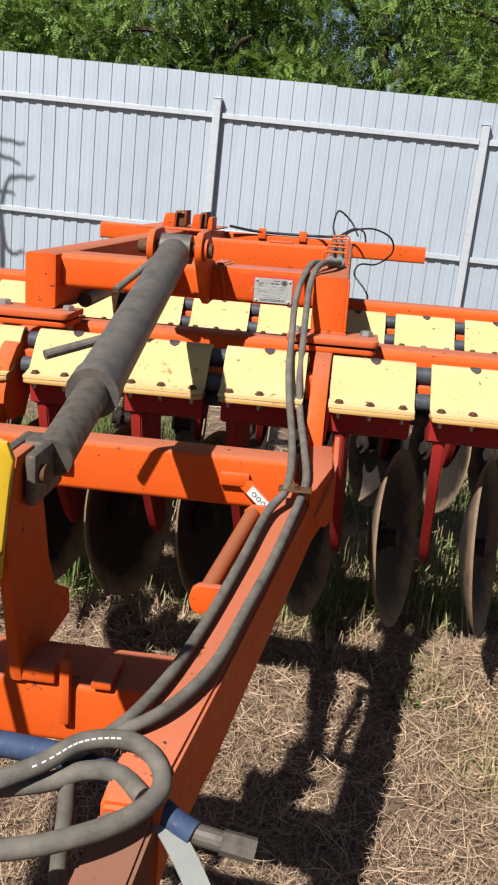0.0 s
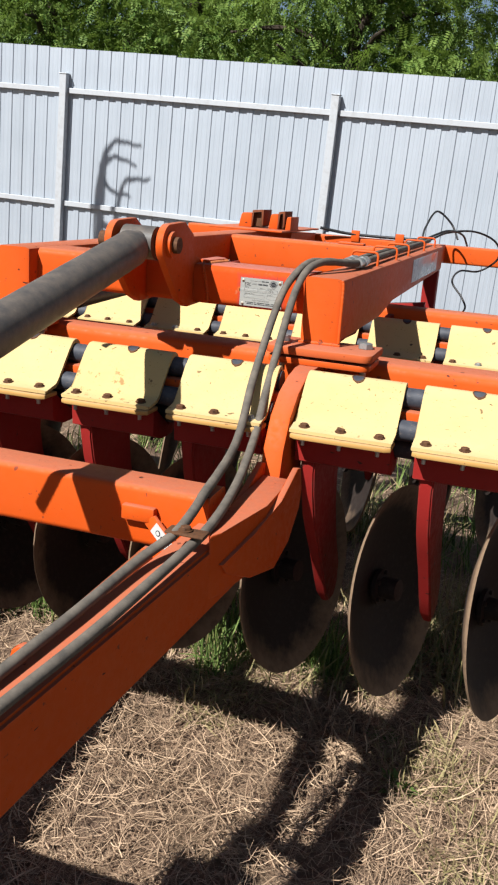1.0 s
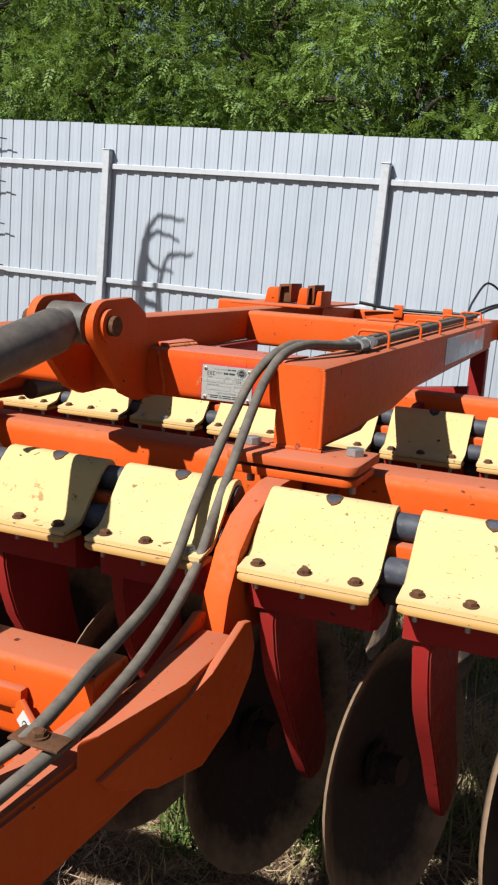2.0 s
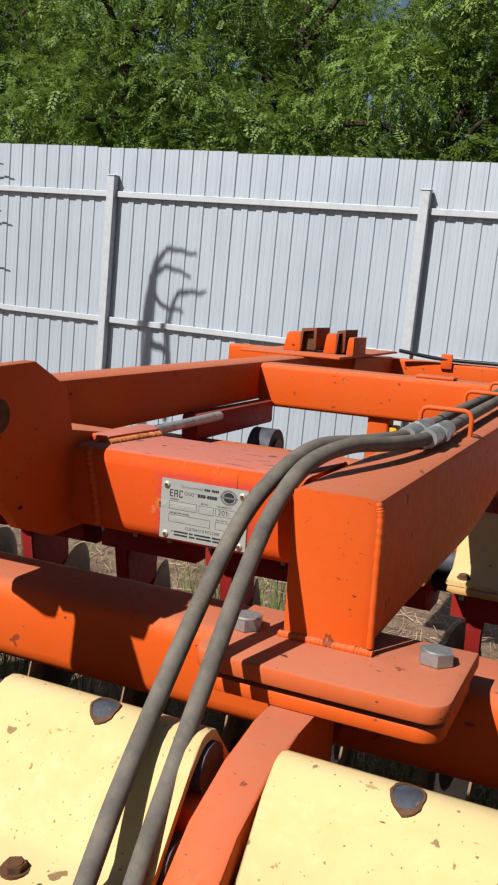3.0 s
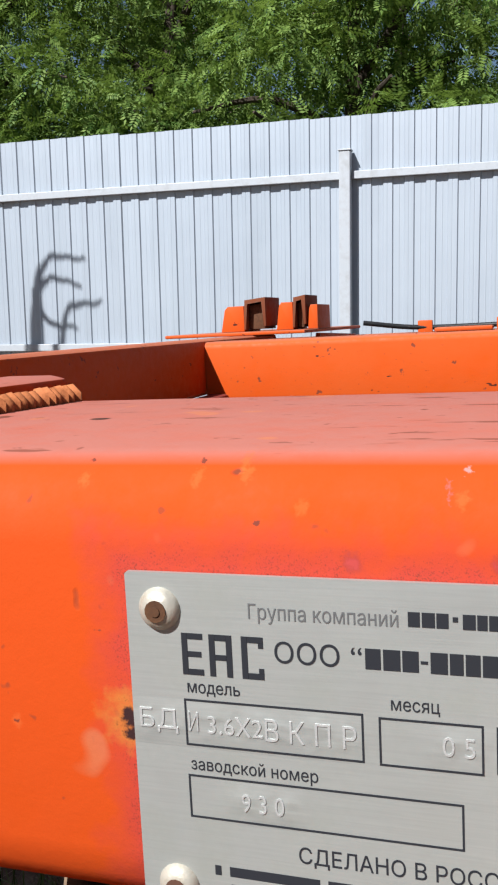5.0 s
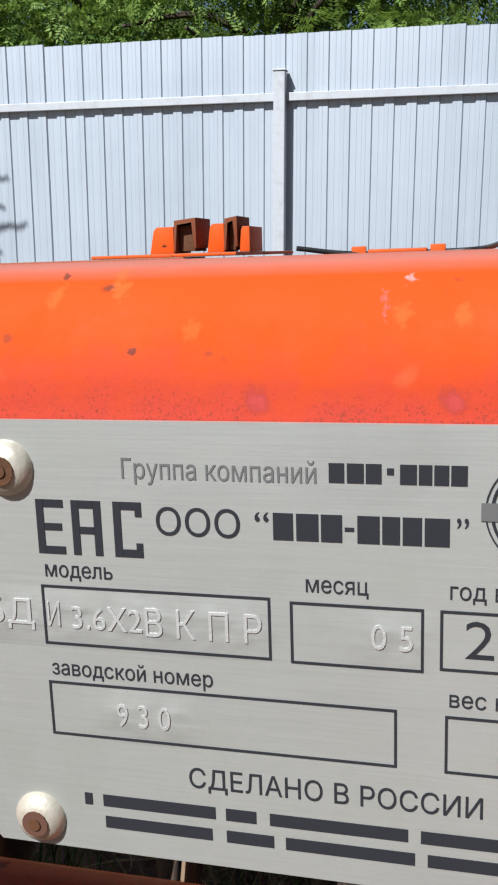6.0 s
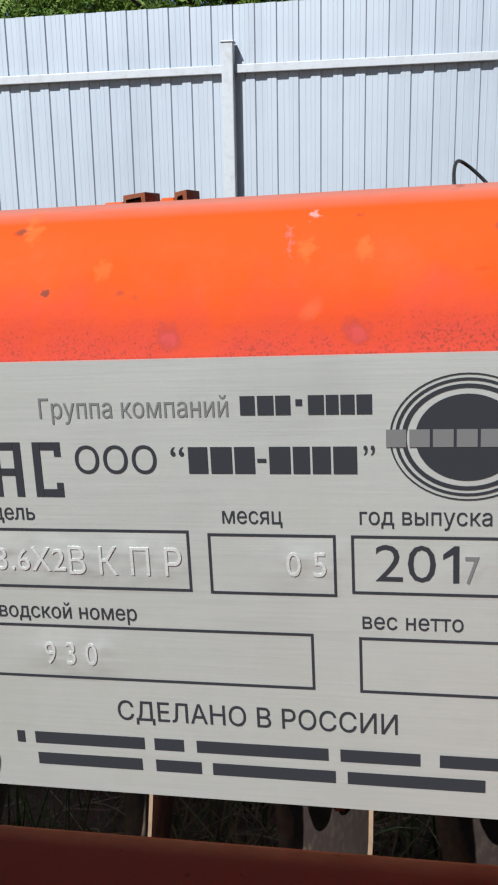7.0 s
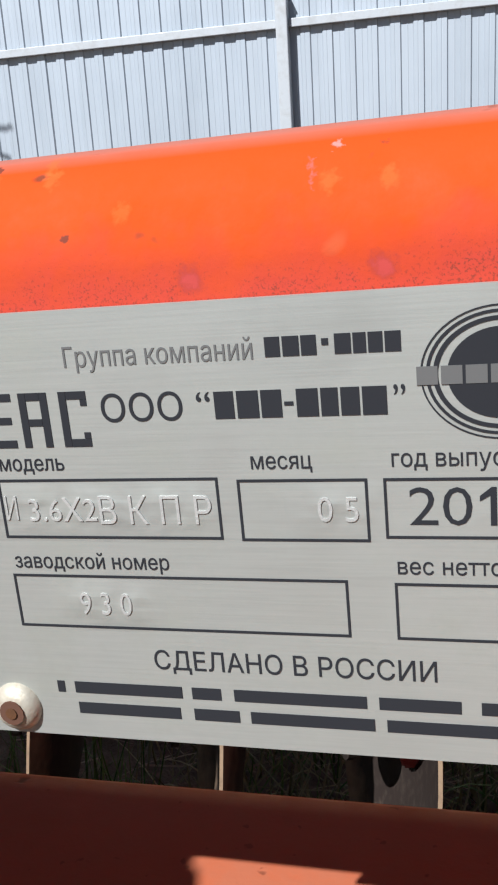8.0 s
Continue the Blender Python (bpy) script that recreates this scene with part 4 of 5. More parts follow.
def bent_ring(name, inner, outer, lift, material, seed):
    """A flat ring or disc that follows the bend of the cover."""
    rng = random.Random(seed)
    bm = bmesh.new()
    rows = []
    for q in (inner, (inner + outer) / 2, outer):
        row = []
        for k in range(20):
            a = 2 * math.pi * k / 20
            r = q * (1 + (rng.uniform(-0.08, 0.12) if q == outer else 0))
            x, y = r * math.cos(a), 0.0195 + r * math.sin(a)
            row.append(bm.verts.new((x, y, cover_height(y) + lift)))
        rows.append(row)
    for a, b in zip(rows, rows[1:]):
        for k in range(20):
            bm.faces.new((a[k], a[(k + 1) % 20], b[(k + 1) % 20], b[k]))
    r = bmesh.ops.extrude_face_region(bm, geom=list(bm.faces))
    bmesh.ops.translate(bm, verts=[v for v in r["geom"] if isinstance(v, bmesh.types.BMVert)], vec=(0, 0, -0.004))
    return mesh_of(name, bm, material, 50)


NOTCH = bent_ring("cover_hole_rim", 0.0134, 0.0160, 0.0024, RUSTY, 4)
NOTCH_IN = bent_ring("rubber_in_hole", 0.0002, 0.0140, 0.0016, RUBBER, 5)
CHANCE = random.Random(12)


COVER_BLOT = COVER.copy()
COVER_BLOT.materials[0] = YELLOW_BLOT


def disc_unit(x0, dy, turn, disc):
    """One rubber-sprung disc: cover with bolts, clamp, shank, hub and disc."""
    y, z = UNIT_Y + dy, UNIT_Z
    blotted = dy == 0 and x0 in (-0.328, -0.905)
    cover = piece("cover", COVER_BLOT if blotted else COVER, harrow, pose(x0, y, z, 0, CHANCE.uniform(-0.25, 0.25), 0), "yellow cover plate blotted with brown dirt" if blotted else "yellow painted cover plate")
    lip = piece("clamp_lip", LIP, harrow, pose(x0, y, z))
    piece("clamp_lip", LIP, harrow, pose(x0 + 0.243, y + 0.06, z, 0, 0, 180))
    for k, bx in enumerate((0.030, 0.118, 0.210)):
        worn = CHANCE.random() < 0.88
        piece("bolt", BOLT_RUST if worn else BOLT_ZINC, cover, pose(bx, -0.104, -0.0145, 0, 0, CHANCE.uniform(0, 60)))
        piece("nut", NUT, lip, pose(bx, -0.108, -0.0378, 0, 0, CHANCE.uniform(0, 60)))
        piece("bolt", BOLT_RUST, cover, pose(bx, 0.164, -0.0125, 0, 0, CHANCE.uniform(0, 60)))
    hole = Matrix.Translation((CHANCE.uniform(0.118, 0.132), 0, 0))
    piece("cover_hole_rim", NOTCH, cover, hole)
    piece("rubber_in_hole", NOTCH_IN, cover, hole)
    piece("lower_clamp", CLAMP, harrow, pose(x0, y, z))
    piece("shank", SHANK, harrow, pose(x0 + 0.047, y, z, 0, 0, turn * 0.4))
    piece("hub", HUB, harrow, pose(x0 - 0.008, y + 0.195, z - 0.515, 0, 0.38 * turn, turn))
    piece("disc", disc, harrow, pose(x0 - 0.018, y + 0.195, z - 0.512, CHANCE.uniform(0, 360), 0.38 * turn, turn))


FRONT_X = [-1.76, -1.475, -1.19, -0.905, -0.615, -0.328, -0.041, 0.275, 0.562, 0.848, 1.133]
REAR_X = [-1.764, -1.48, -1.196, -0.912, -0.628, -0.344, -0.06, 0.224, 0.508, 0.792, 1.076]
for ux in FRONT_X:
    disc_unit(ux, 0.0, -16, DISC_FRONT)
for ux in REAR_X:
    disc_unit(ux, 1.17, 20, DISC_REAR)

# sprung tubes with their rubber cords, between the clamps
for dy in (0.0, 1.17):
    y, z = UNIT_Y + 0.030 + dy, UNIT_Z - 0.002
    block("spring_tube", -1.80, 1.42, y - 0.037, y + 0.037, z - 0.037, z + 0.037, None, 0.008)
    spans = ((-1.78, -0.725), (-0.648, 0.206), (0.284, 1.41)) if dy == 0 else ((-1.79, 1.34),)
    for cy, cz in ((0.0, 0.0625), (-0.0605, -0.004), (0.0605, 0.004), (0.0, -0.0625)):
        for a, b in spans:
            bm = bmesh.new()
            rod(bm, (a, y + cy, z + cz), (b, y + cy, z + cz), 0.0255, 18)
            part("rubber_cord", bm, RUBBER, harrow, "", 40)
    for hx in (-1.5, -0.70, 0.246, 1.0):
        plate_shape("tube_hanger", [(y + 0.02, z - 0.03), (y + 0.02, z + 0.03), (y + 0.20, z + 0.083), (y + 0.29, z + 0.083), (y + 0.29, z + 0.02), (y + 0.10, z - 0.05)], "x", hx - 0.012, hx + 0.012, SHADED_ORANGE)

# ---- hydraulic lines ----
def hose(points, r, material=HOSE, name="hydraulic_hose", label="dusty grey rubber hydraulic hose", parent=None, steps=7):
    bm = bmesh.new()
    pipe(bm, glide([Vector(p) for p in points], steps), r, 12)
    return part(name, bm, material, parent or harrow, label, 60)


hose([(0.205, 5.05, 1.392), (0.215, 4.2, 1.389), (0.222, 3.5, 1.388), (0.228, 3.15, 1.387), (0.205, 2.98, 1.392), (0.178, 2.86, 1.396), (0.160, 2.775, 1.368),
      (0.146, 2.720, 1.326), (0.142, 2.655, 1.268), (0.147, 2.565, 1.200), (0.152, 2.47, 1.118), (0.167, 2.37, 1.045), (0.183, 2.26, 1.010), (0.196, 2.13, 0.992), (0.202, 2.04, 0.981), (0.205, 1.96, 0.962), (0.200, 1.885, 0.944),
      (0.168, 1.80, 0.918), (0.140, 1.58, 0.892), (0.109, 1.36, 0.868), (0.080, 1.20, 0.853), (0.052, 1.10, 0.845), (0.025, 1.04, 0.838), (-0.01, 1.01, 0.822), (-0.04, 1.0, 0.80)], 0.0101)
hose([(0.235, 5.05, 1.391), (0.245, 4.2, 1.390), (0.255, 3.5, 1.388), (0.260, 3.15, 1.387), (0.243, 2.99, 1.393), (0.216, 2.88, 1.400), (0.194, 2.79, 1.386), (0.181, 2.728, 1.342),
      (0.179, 2.662, 1.280), (0.181, 2.578, 1.193), (0.184, 2.49, 1.100), (0.198, 2.38, 1.020), (0.226, 2.18, 0.968), (0.244, 1.98, 0.945),
      (0.232, 1.84, 0.925), (0.200, 1.58, 0.894), (0.172, 1.40, 0.876), (0.148, 1.24, 0.864), (0.120, 1.15, 0.855), (0.085, 1.085, 0.848), (0.045, 1.045, 0.840), (0.01, 1.03, 0.828), (-0.03, 1.02, 0.81)], 0.0101)
for fx, fy in ((0.2285, 3.15), (0.2605, 3.15)):
    bm = bmesh.new()
    rod(bm, (fx, fy - 0.04, 1.3872), (fx - 0.002, fy + 0.10, 1.3872), 0.0145, 14)
    rod(bm, (fx, fy + 0.02, 1.3872), (fx, fy + 0.05, 1.3872), 0.018, 6)
    part("hose_fitting", bm, ZINC, harrow, "zinc plated crimped fitting", 40)
block("hose_clamp", 0.184, 0.262, 1.873, 1.911, 0.9475, 0.9525, RUSTY, 0.002)
piece("bolt", BOLT_RUST, harrow, pose(0.220, 1.892, 0.9525, 0, 0, 12))


def staple(x0, x1, y, z, h):
    """A bent round bar that holds hoses down."""
    bm = bmesh.new()
    pipe(bm, [Vector((x0, y, z)), Vector((x0, y, z + h - 0.012)), Vector((x0 + 0.004, y, z + h - 0.003)), Vector((x0 + 0.012, y, z + h)),
              Vector((x1 - 0.012, y, z + h)), Vector((x1 - 0.004, y, z + h - 0.003)), Vector((x1, y, z + h - 0.012)), Vector((x1, y, z))], 0.0042, 8)
    part("hose_staple", bm, ORANGE, harrow, "", 60)


for sy in (3.33, 3.72, 4.02, 4.5, 4.9):
    staple(0.196, 0.282, sy, 1.366, 0.044)

# rear end: hinge lugs, thin hoses, uprights
for lx, wide, high in ((-0.79, 0.072, 0.062), (-0.622, 0.050, 0.066), (-0.530, 0.030, 0.056)):
    plate_shape("hinge_lug", [(lx, 1.3785), (lx + wide, 1.3785), (lx + wide, 1.39 + high), (lx + wide * 0.32, 1.39 + high), (lx + wide * 0.18, 1.38 + high)], "y", 5.11, 5.27, None, 0.003)


def hinge_channel(x0, x1):
    """A rusty bent channel that lies tilted between two lugs."""
    bm = bmesh.new()
    prism(bm, [(x0, 1.384), (x0 + 0.008, 1.384), (x0 + 0.010, 1.458), (x1 - 0.010, 1.464), (x1 - 0.008, 1.392), (x1, 1.392), (x1, 1.474), (x0 + 0.004, 1.468)], "y", 5.10, 5.25, 0.002)
    channel = part("hinge_block", bm, SCUFFED, harrow, "rusty bent hinge channel", 40)
    bm = bmesh.new()
    prism(bm, [(x0 + 0.0105, 1.384), (x1 - 0.0105, 1.384), (x1 - 0.0115, 1.458), (x0 + 0.0125, 1.452)], "y", 5.125, 5.24, 0.002)
    part("hinge_web", bm, RUSTY, channel, "rusty steel web", 40)


hinge_channel(-0.7165, -0.650)
hinge_channel(-0.5715, -0.5325)
plate_shape("hinge_base", [(-0.90, 4.95), (-0.50, 4.95), (-0.50, 5.75), (-0.90, 5.75)], "z", 1.3685, 1.378)
plate_shape("corner_gusset", [(5.16, 1.25), (5.745, 1.25), (5.745, 1.35), (5.2, 1.365)], "x", -0.53, -0.515)
plate_shape("corner_gusset", [(5.16, 1.25), (5.745, 1.25), (5.745, 1.35), (5.2, 1.365)], "x", 0.235, 0.25)
tube_beam("rear_upright", "z", 0.72, 1.244, 0.225, 0.295, 5.08, 5.16, 0.01, SHADED_ORANGE)
tube_beam("rear_upright", "z", 0.72, 1.2215, -0.26, -0.19, 4.56, 4.63, 0.01)
block("upright_guard", -0.1885, -0.165, 4.57, 4.62, 0.95, 1.2, GUARD, 0.003, "amber yellow guard")
plate_shape("slanted_brace", [(-0.42, 1.09), (-0.26, 1.16), (-0.26, 1.12), (-0.40, 1.05)], "y", 4.57, 4.61)
plate_shape("lower_brace", [(0.05, 1.06), (0.30, 1.08), (0.30, 1.13), (0.05, 1.10)], "y", 4.62, 4.66, SHADED_ORANGE)
bm = bmesh.new()
rod(bm, (-0.595, 3.60, 1.219), (-0.568, 4.12, 1.232), 0.013, 14)
second = part("lift_rod", bm, CHROME, harrow, "dull chromed rod", 40)
bm = bmesh.new()
rod(bm, (-0.612, 3.0, 1.195), (-0.5945, 3.61, 1.2195), 0.026, 18)
part("lift_barrel", bm, GREY_PAINT, second, "", 40)
block("lift_arm", -0.628, -0.575, 4.0, 4.54, 1.17, 1.245, SHADED_ORANGE, 0.01)
bm = bmesh.new()
rod(bm, (-0.574, 4.40, 1.105), (-0.50, 4.40, 1.105), 0.066, 26)
tyre = part("jockey_wheel", bm, RUBBER, harrow, "black rubber wheel", 30)
bm = bmesh.new()
rod(bm, (-0.499, 4.40, 1.105), (-0.492, 4.40, 1.105), 0.036, 22)
part("rim", bm, GREY_PAINT, tyre, "", 30)
for pts in ([(0.20, 5.05, 1.40), (0.18, 5.30, 1.45), (0.20, 5.55, 1.53), (0.28, 5.60, 1.47), (0.33, 5.55, 1.39)],
            [(0.24, 5.05, 1.395), (0.30, 5.30, 1.43), (0.42, 5.5, 1.44), (0.53, 5.62, 1.39), (0.55, 5.68, 1.30), (0.46, 5.66, 1.225), (0.36, 5.6, 1.22), (0.33, 5.55, 1.16), (0.40, 5.5, 1.08), (0.42, 5.45, 1.02), (0.33, 5.3, 0.95)],
            [(0.22, 5.05, 1.40), (0.30, 5.25, 1.44), (0.36, 5.45, 1.42), (0.38, 5.6, 1.36)]):
    hose(pts, 0.0055, THIN_HOSE, "thin_hose", "thin black hydraulic hose")
hose([(-0.48, 5.70, 1.385), (-0.30, 5.74, 1.362), (-0.05, 5.75, 1.360), (0.12, 5.70, 1.365), (0.19, 5.30, 1.385)], 0.0085, THIN_HOSE, "thin_hose", "thin black hydraulic hose")
for sx in (-0.30, -0.04):
    block("hose_tab", sx, sx + 0.05, 5.735, 5.749, 1.32, 1.385)
block("top_tab", -0.12, 0.0, 4.56, 4.62, 1.3625, 1.372)


# ---- name plate ----
from mathutils.geometry import delaunay_2d_cdt
PX, PZ, PW, PH, PY = 0.002, 1.3434, 0.1205, 0.0766, 2.7895
plate_prof = [(PX + 0.0006, PZ), (PX + PW - 0.0006, PZ), (PX + PW, PZ - 0.0006), (PX + PW, PZ - PH + 0.0006), (PX + PW - 0.0006, PZ - PH), (PX + 0.0006, PZ - PH), (PX, PZ - PH + 0.0006), (PX, PZ - 0.0006)]
bm = bmesh.new()
prism(bm, plate_prof, "y", PY, PY + 0.0011)
name_plate = part("name_plate", bm, PLATE, harrow, "brushed aluminium maker's plate, riveted on")


def bar(name, x0, x1, z0, z1, material=INK, thick=0.00012):
    bm = bmesh.new()
    box(bm, x0, x1, PY - thick, PY + 0.0002, z0, z1)
    return part(name, bm, material, name_plate)


def outline(x0, x1, z0, z1, w=0.00042):
    """A printed empty field."""
    bm = bmesh.new()
    for a, b, c, d in ((x0, x1, z1 - w, z1), (x0, x1, z0, z0 + w), (x0, x0 + w, z0 + w, z1 - w), (x1 - w, x1, z0 + w, z1 - w)):
        box(bm, a, b, PY - 0.00012, PY + 0.0002, c, d)
    part("printed_field", bm, INK, name_plate)


def text_mesh(body, extrude, bold):
    """A flat word, its outlines filled by winding number; extrude gives it sides, bold widens its strokes."""
    cu = bpy.data.curves.new("lettering", "FONT")
    cu.body, cu.size, cu.resolution_u, cu.fill_mode = body, 1.0, 3, "NONE"
    tmp = bpy.data.objects.new("lettering", cu)
    scene.collection.objects.link(tmp)
    bpy.context.view_layer.update()
    rim = bpy.data.meshes.new_from_object(tmp.evaluated_get(bpy.context.evaluated_depsgraph_get()))
    pts = [Vector((v.co.x, v.co.y)) for v in rim.vertices]
    edges = [tuple(e.vertices) for e in rim.edges]
    bpy.data.objects.remove(tmp)
    bpy.data.curves.remove(cu)
    bpy.data.meshes.remove(rim)
    follow = {}
    for a, b in edges:
        follow.setdefault(a, []).append(b)
        follow.setdefault(b, []).append(a)
    loops, seen = [], set()
    for a in follow:
        if a in seen:
            continue
        loop, last, here = [], None, a
        while here is not None and here not in seen:
            seen.add(here)
            loop.append(here)
            nxt = [b for b in sorted(follow[here], key=lambda q: (q - here) % len(pts)) if b != last and b not in seen]
            last, here = here, (nxt[0] if nxt else None)
        loops.append(loop)
    if bold:
        turn = sum(pts[u].cross(pts[v]) for loop in loops for u, v in zip(loop, loop[1:] + loop[:1]))
        moved = list(pts)
        for loop in loops:
            for a, b, c in zip(loop[-1:] + loop[:-1], loop, loop[1:] + loop[:1]):
                d1, d2 = (pts[b] - pts[a]).normalized(), (pts[c] - pts[b]).normalized()
                d = (d1 + d2).normalized()
                moved[b] = pts[b] + Vector((d.y, -d.x)) * (bold if turn > 0 else -bold) / max(0.5, d.dot(d1))
        pts = moved
    segs = np.array([(*pts[u], *pts[v]) for loop in loops for u, v in zip(loop, loop[1:] + loop[:1])])
    verts, _, tris, *_rest = delaunay_2d_cdt(pts, edges, [], 0, 1e-6)
    keep = []
    for f in tris:
        x, y = sum((verts[k] for k in f), Vector((0, 0))) / len(f)
        up = (segs[:, 1] <= y) & (segs[:, 3] > y)
        down = (segs[:, 1] > y) & (segs[:, 3] <= y)
        cut = segs[:, 0] + (y - segs[:, 1]) / (segs[:, 3] - segs[:, 1] + 1e-12) * (segs[:, 2] - segs[:, 0])
        if np.count_nonzero(up & (cut > x)) != np.count_nonzero(down & (cut > x)):
            keep.append(f)
    me = bpy.data.meshes.new("lettering")
    n = len(verts)
    both = [(v.x, v.y, extrude) for v in verts] + [(v.x, v.y, -extrude) for v in verts]
    count = {}
    for f in keep:
        for u, v in zip(f, f[1:] + f[:1]):
            count[(u, v)] = count.get((u, v), 0) + 1
    walls = [(u, v, v + n, u + n) for u, v in count if (v, u) not in count]
    me.from_pydata(both, [], [tuple(f) for f in keep] + walls)
    return me


cap_probe = text_mesh("H", 0.0, 0.0)
CAP = max(v.co.y for v in cap_probe.vertices)


def lettering(body, x0, x1, base, cap, material=INK, name="lettering", bold=0.0, proud=0.00012):
    """Words on the plate: from x0 to x1, with their baseline and capital height."""
    me = text_mesh(body, 0.5, bold)
    lo, hi = min(v.co.x for v in me.vertices), max(v.co.x for v in me.vertices)
    sx, sz = (x1 - x0) / (hi - lo), cap / CAP
    for v in me.vertices:
        x, y, e = v.co
        v.co = (x0 + (x - lo) * sx, PY + 0.0003 - (proud + 0.0003) * (e + 0.5), base + y * sz)
    me.materials.clear()
    me.materials.append(material)
    return piece(name, me, name_plate)


# printed marks: conformity sign drawn as blocks
def sign_block(*rects):
    bm = bmesh.new()
    for x0, x1, z0, z1 in rects:
        box(bm, 0.0144 + x0, 0.0144 + x1, PY - 0.00012, PY + 0.0002, 1.3212 + z0, 1.3212 + z1)
    part("conformity_sign", bm, INK, name_plate)


S = 0.0092
sign_block((0, 0.0013, 0, S), (0.00135, 0.0048, S - 0.0013, S), (0.00135, 0.0044, 0.0040, 0.0052), (0.00135, 0.0048, 0, 0.0013))
sign_block((0.0062, 0.0075, 0, S), (0.0100, 0.0113, 0, S), (0.00755, 0.00995, S - 0.0013, S), (0.00755, 0.00995, 0.0036, 0.0048))
sign_block((0.0134, 0.0147, 0, S), (0.01475, 0.0182, S - 0.0013, S), (0.01475, 0.0182, 0, 0.0013), (0.0171, 0.0182, S - 0.0024, S - 0.00135), (0.0171, 0.0182, 0.00135, 0.0024))
lettering("Группа компаний", 0.0297, 0.0607, 1.3343, 0.0031, PALE_INK)
for x0, x1 in ((0.0626, 0.0649), (0.0653, 0.0678), (0.0681, 0.0704), (0.0731, 0.0755), (0.0758, 0.0777), (0.0780, 0.0801), (0.0804, 0.0827)):
    bar("printed_bar", x0, x1, 1.3345, 1.3375)
bar("printed_dot", 0.0712, 0.0722, 1.3359, 1.3369)
lettering("ООО “", 0.0350, 0.0532, 1.3252, 0.0043)
for x0, x1 in ((0.0539, 0.0570), (0.0575, 0.0609), (0.0613, 0.0645), (0.0668, 0.0701), (0.0705, 0.0731), (0.0735, 0.0763), (0.0767, 0.0803)):
    bar("printed_bar", x0, x1, 1.3252, 1.3295)
bar("printed_dash", 0.0649, 0.0663, 1.3270, 1.3276)
lettering("”", 0.0813, 0.0830, 1.3253, 0.0043)
lettering("модель", 0.0152, 0.0270, 1.3172, 0.0026)
lettering("месяц", 0.0588, 0.0684, 1.3170, 0.0026)
lettering("год выпуска", 0.0805, 0.1003, 1.3171, 0.0026)
lettering("заводской номер", 0.0150, 0.0432, 1.2997, 0.0026)
lettering("вес нетто", 0.0806, 0.0962, 1.2997, 0.0026)
outline(0.0142, 0.0531, 1.3052, 1.3157)
outline(0.0562, 0.0767, 1.3050, 1.3153)
outline(0.0791, 0.1094, 1.3056, 1.3153)
outline(0.0142, 0.0727, 1.2886, 1.2985)
outline(0.0800, 0.1094, 1.2885, 1.2982)
lettering("20", 0.0828, 0.0920, 1.3078, 0.0060, INK, "lettering", -0.007)
bm = bmesh.new()
prism(bm, [(0.0946, 1.3078), (0.0955, 1.3078), (0.0955, 1.3138), (0.0948, 1.3138), (0.0931, 1.3124), (0.0931, 1.3116), (0.0946, 1.3125)], "y", PY - 0.00012, PY + 0.0002)
part("lettering", bm, INK, name_plate)
lettering("7", 0.0964, 0.0985, 1.3077, 0.0044, PALE_INK)
lettering("СДЕЛАНО В РОССИИ", 0.0384, 0.0859, 1.2812, 0.0034)
# address and telephone lines, as plain bars
for z, h, words in ((1.2757, 0.0022, ((0.0192, 0.0206), (0.0226, 0.0427), (0.0445, 0.0497), (0.0520, 0.0745), (0.0765, 0.0895), (0.0926, 0.1040))),
                    (1.2716, 0.0022, ((0.0228, 0.0420), (0.0445, 0.0526), (0.0546, 0.0756), (0.0776, 0.0998)))):
    for x0, x1 in words:
        bar("printed_bar", x0, x1, z, z + h)


# stamped characters, raised from the metal
def stamped(body, x0, x1, base, cap):
    lettering(body, x0, x1, base, cap, STAMP, "stamped_lettering", -0.004, 0.0002)


stamped("БД", 0.0036, 0.0125, 1.3085, 0.0042)
stamped("И", 0.0150, 0.0172, 1.3085, 0.0040)
stamped("3.6Х2", 0.0193, 0.0316, 1.3083, 0.0038)
stamped("В К П Р", 0.0322, 0.0516, 1.3078, 0.0046)
stamped("0 5", 0.0688, 0.0751, 1.3083, 0.0040)
stamped("9 3 0", 0.0262, 0.0356, 1.2912, 0.0040)


# round emblem, as plain rings
def ellipse_ring(rx, rz, w, material, proud):
    bm = bmesh.new()
    cx, cz, seg = 0.0966, 1.3308, 56
    rows = []
    for f in ((1.0,) if w is None else (1.0, 1.0 - w)):
        rows.append([bm.verts.new((cx + rx * f * math.cos(2 * math.pi * k / seg), PY - proud, cz + rz * f * math.sin(2 * math.pi * k / seg))) for k in range(seg)])
    if w is None:
        bm.faces.new(rows[0])
    else:
        for k in range(seg):
            bm.faces.new((rows[0][k], rows[0][(k + 1) % seg], rows[1][(k + 1) % seg], rows[1][k]))
    r = bmesh.ops.extrude_face_region(bm, geom=list(bm.faces))
    bmesh.ops.translate(bm, verts=[v for v in r["geom"] if isinstance(v, bmesh.types.BMVert)], vec=(0, proud + 0.0002, 0))
    part("emblem_ring" if w else "emblem", bm, material, name_plate)


ellipse_ring(0.0114, 0.0097, 0.022, INK, 0.00012)
ellipse_ring(0.0106, 0.0090, 0.045, INK, 0.00012)
ellipse_ring(0.0096, 0.0081, 0.075, INK, 0.00012)
ellipse_ring(0.0076, 0.0066, None, INK, 0.00012)
for k in range(7):
    x = 0.0847 + k * 0.00345
    bar("emblem_bar", x, x + 0.0030, 1.3294, 1.3321, PALE_INK, 0.0002)


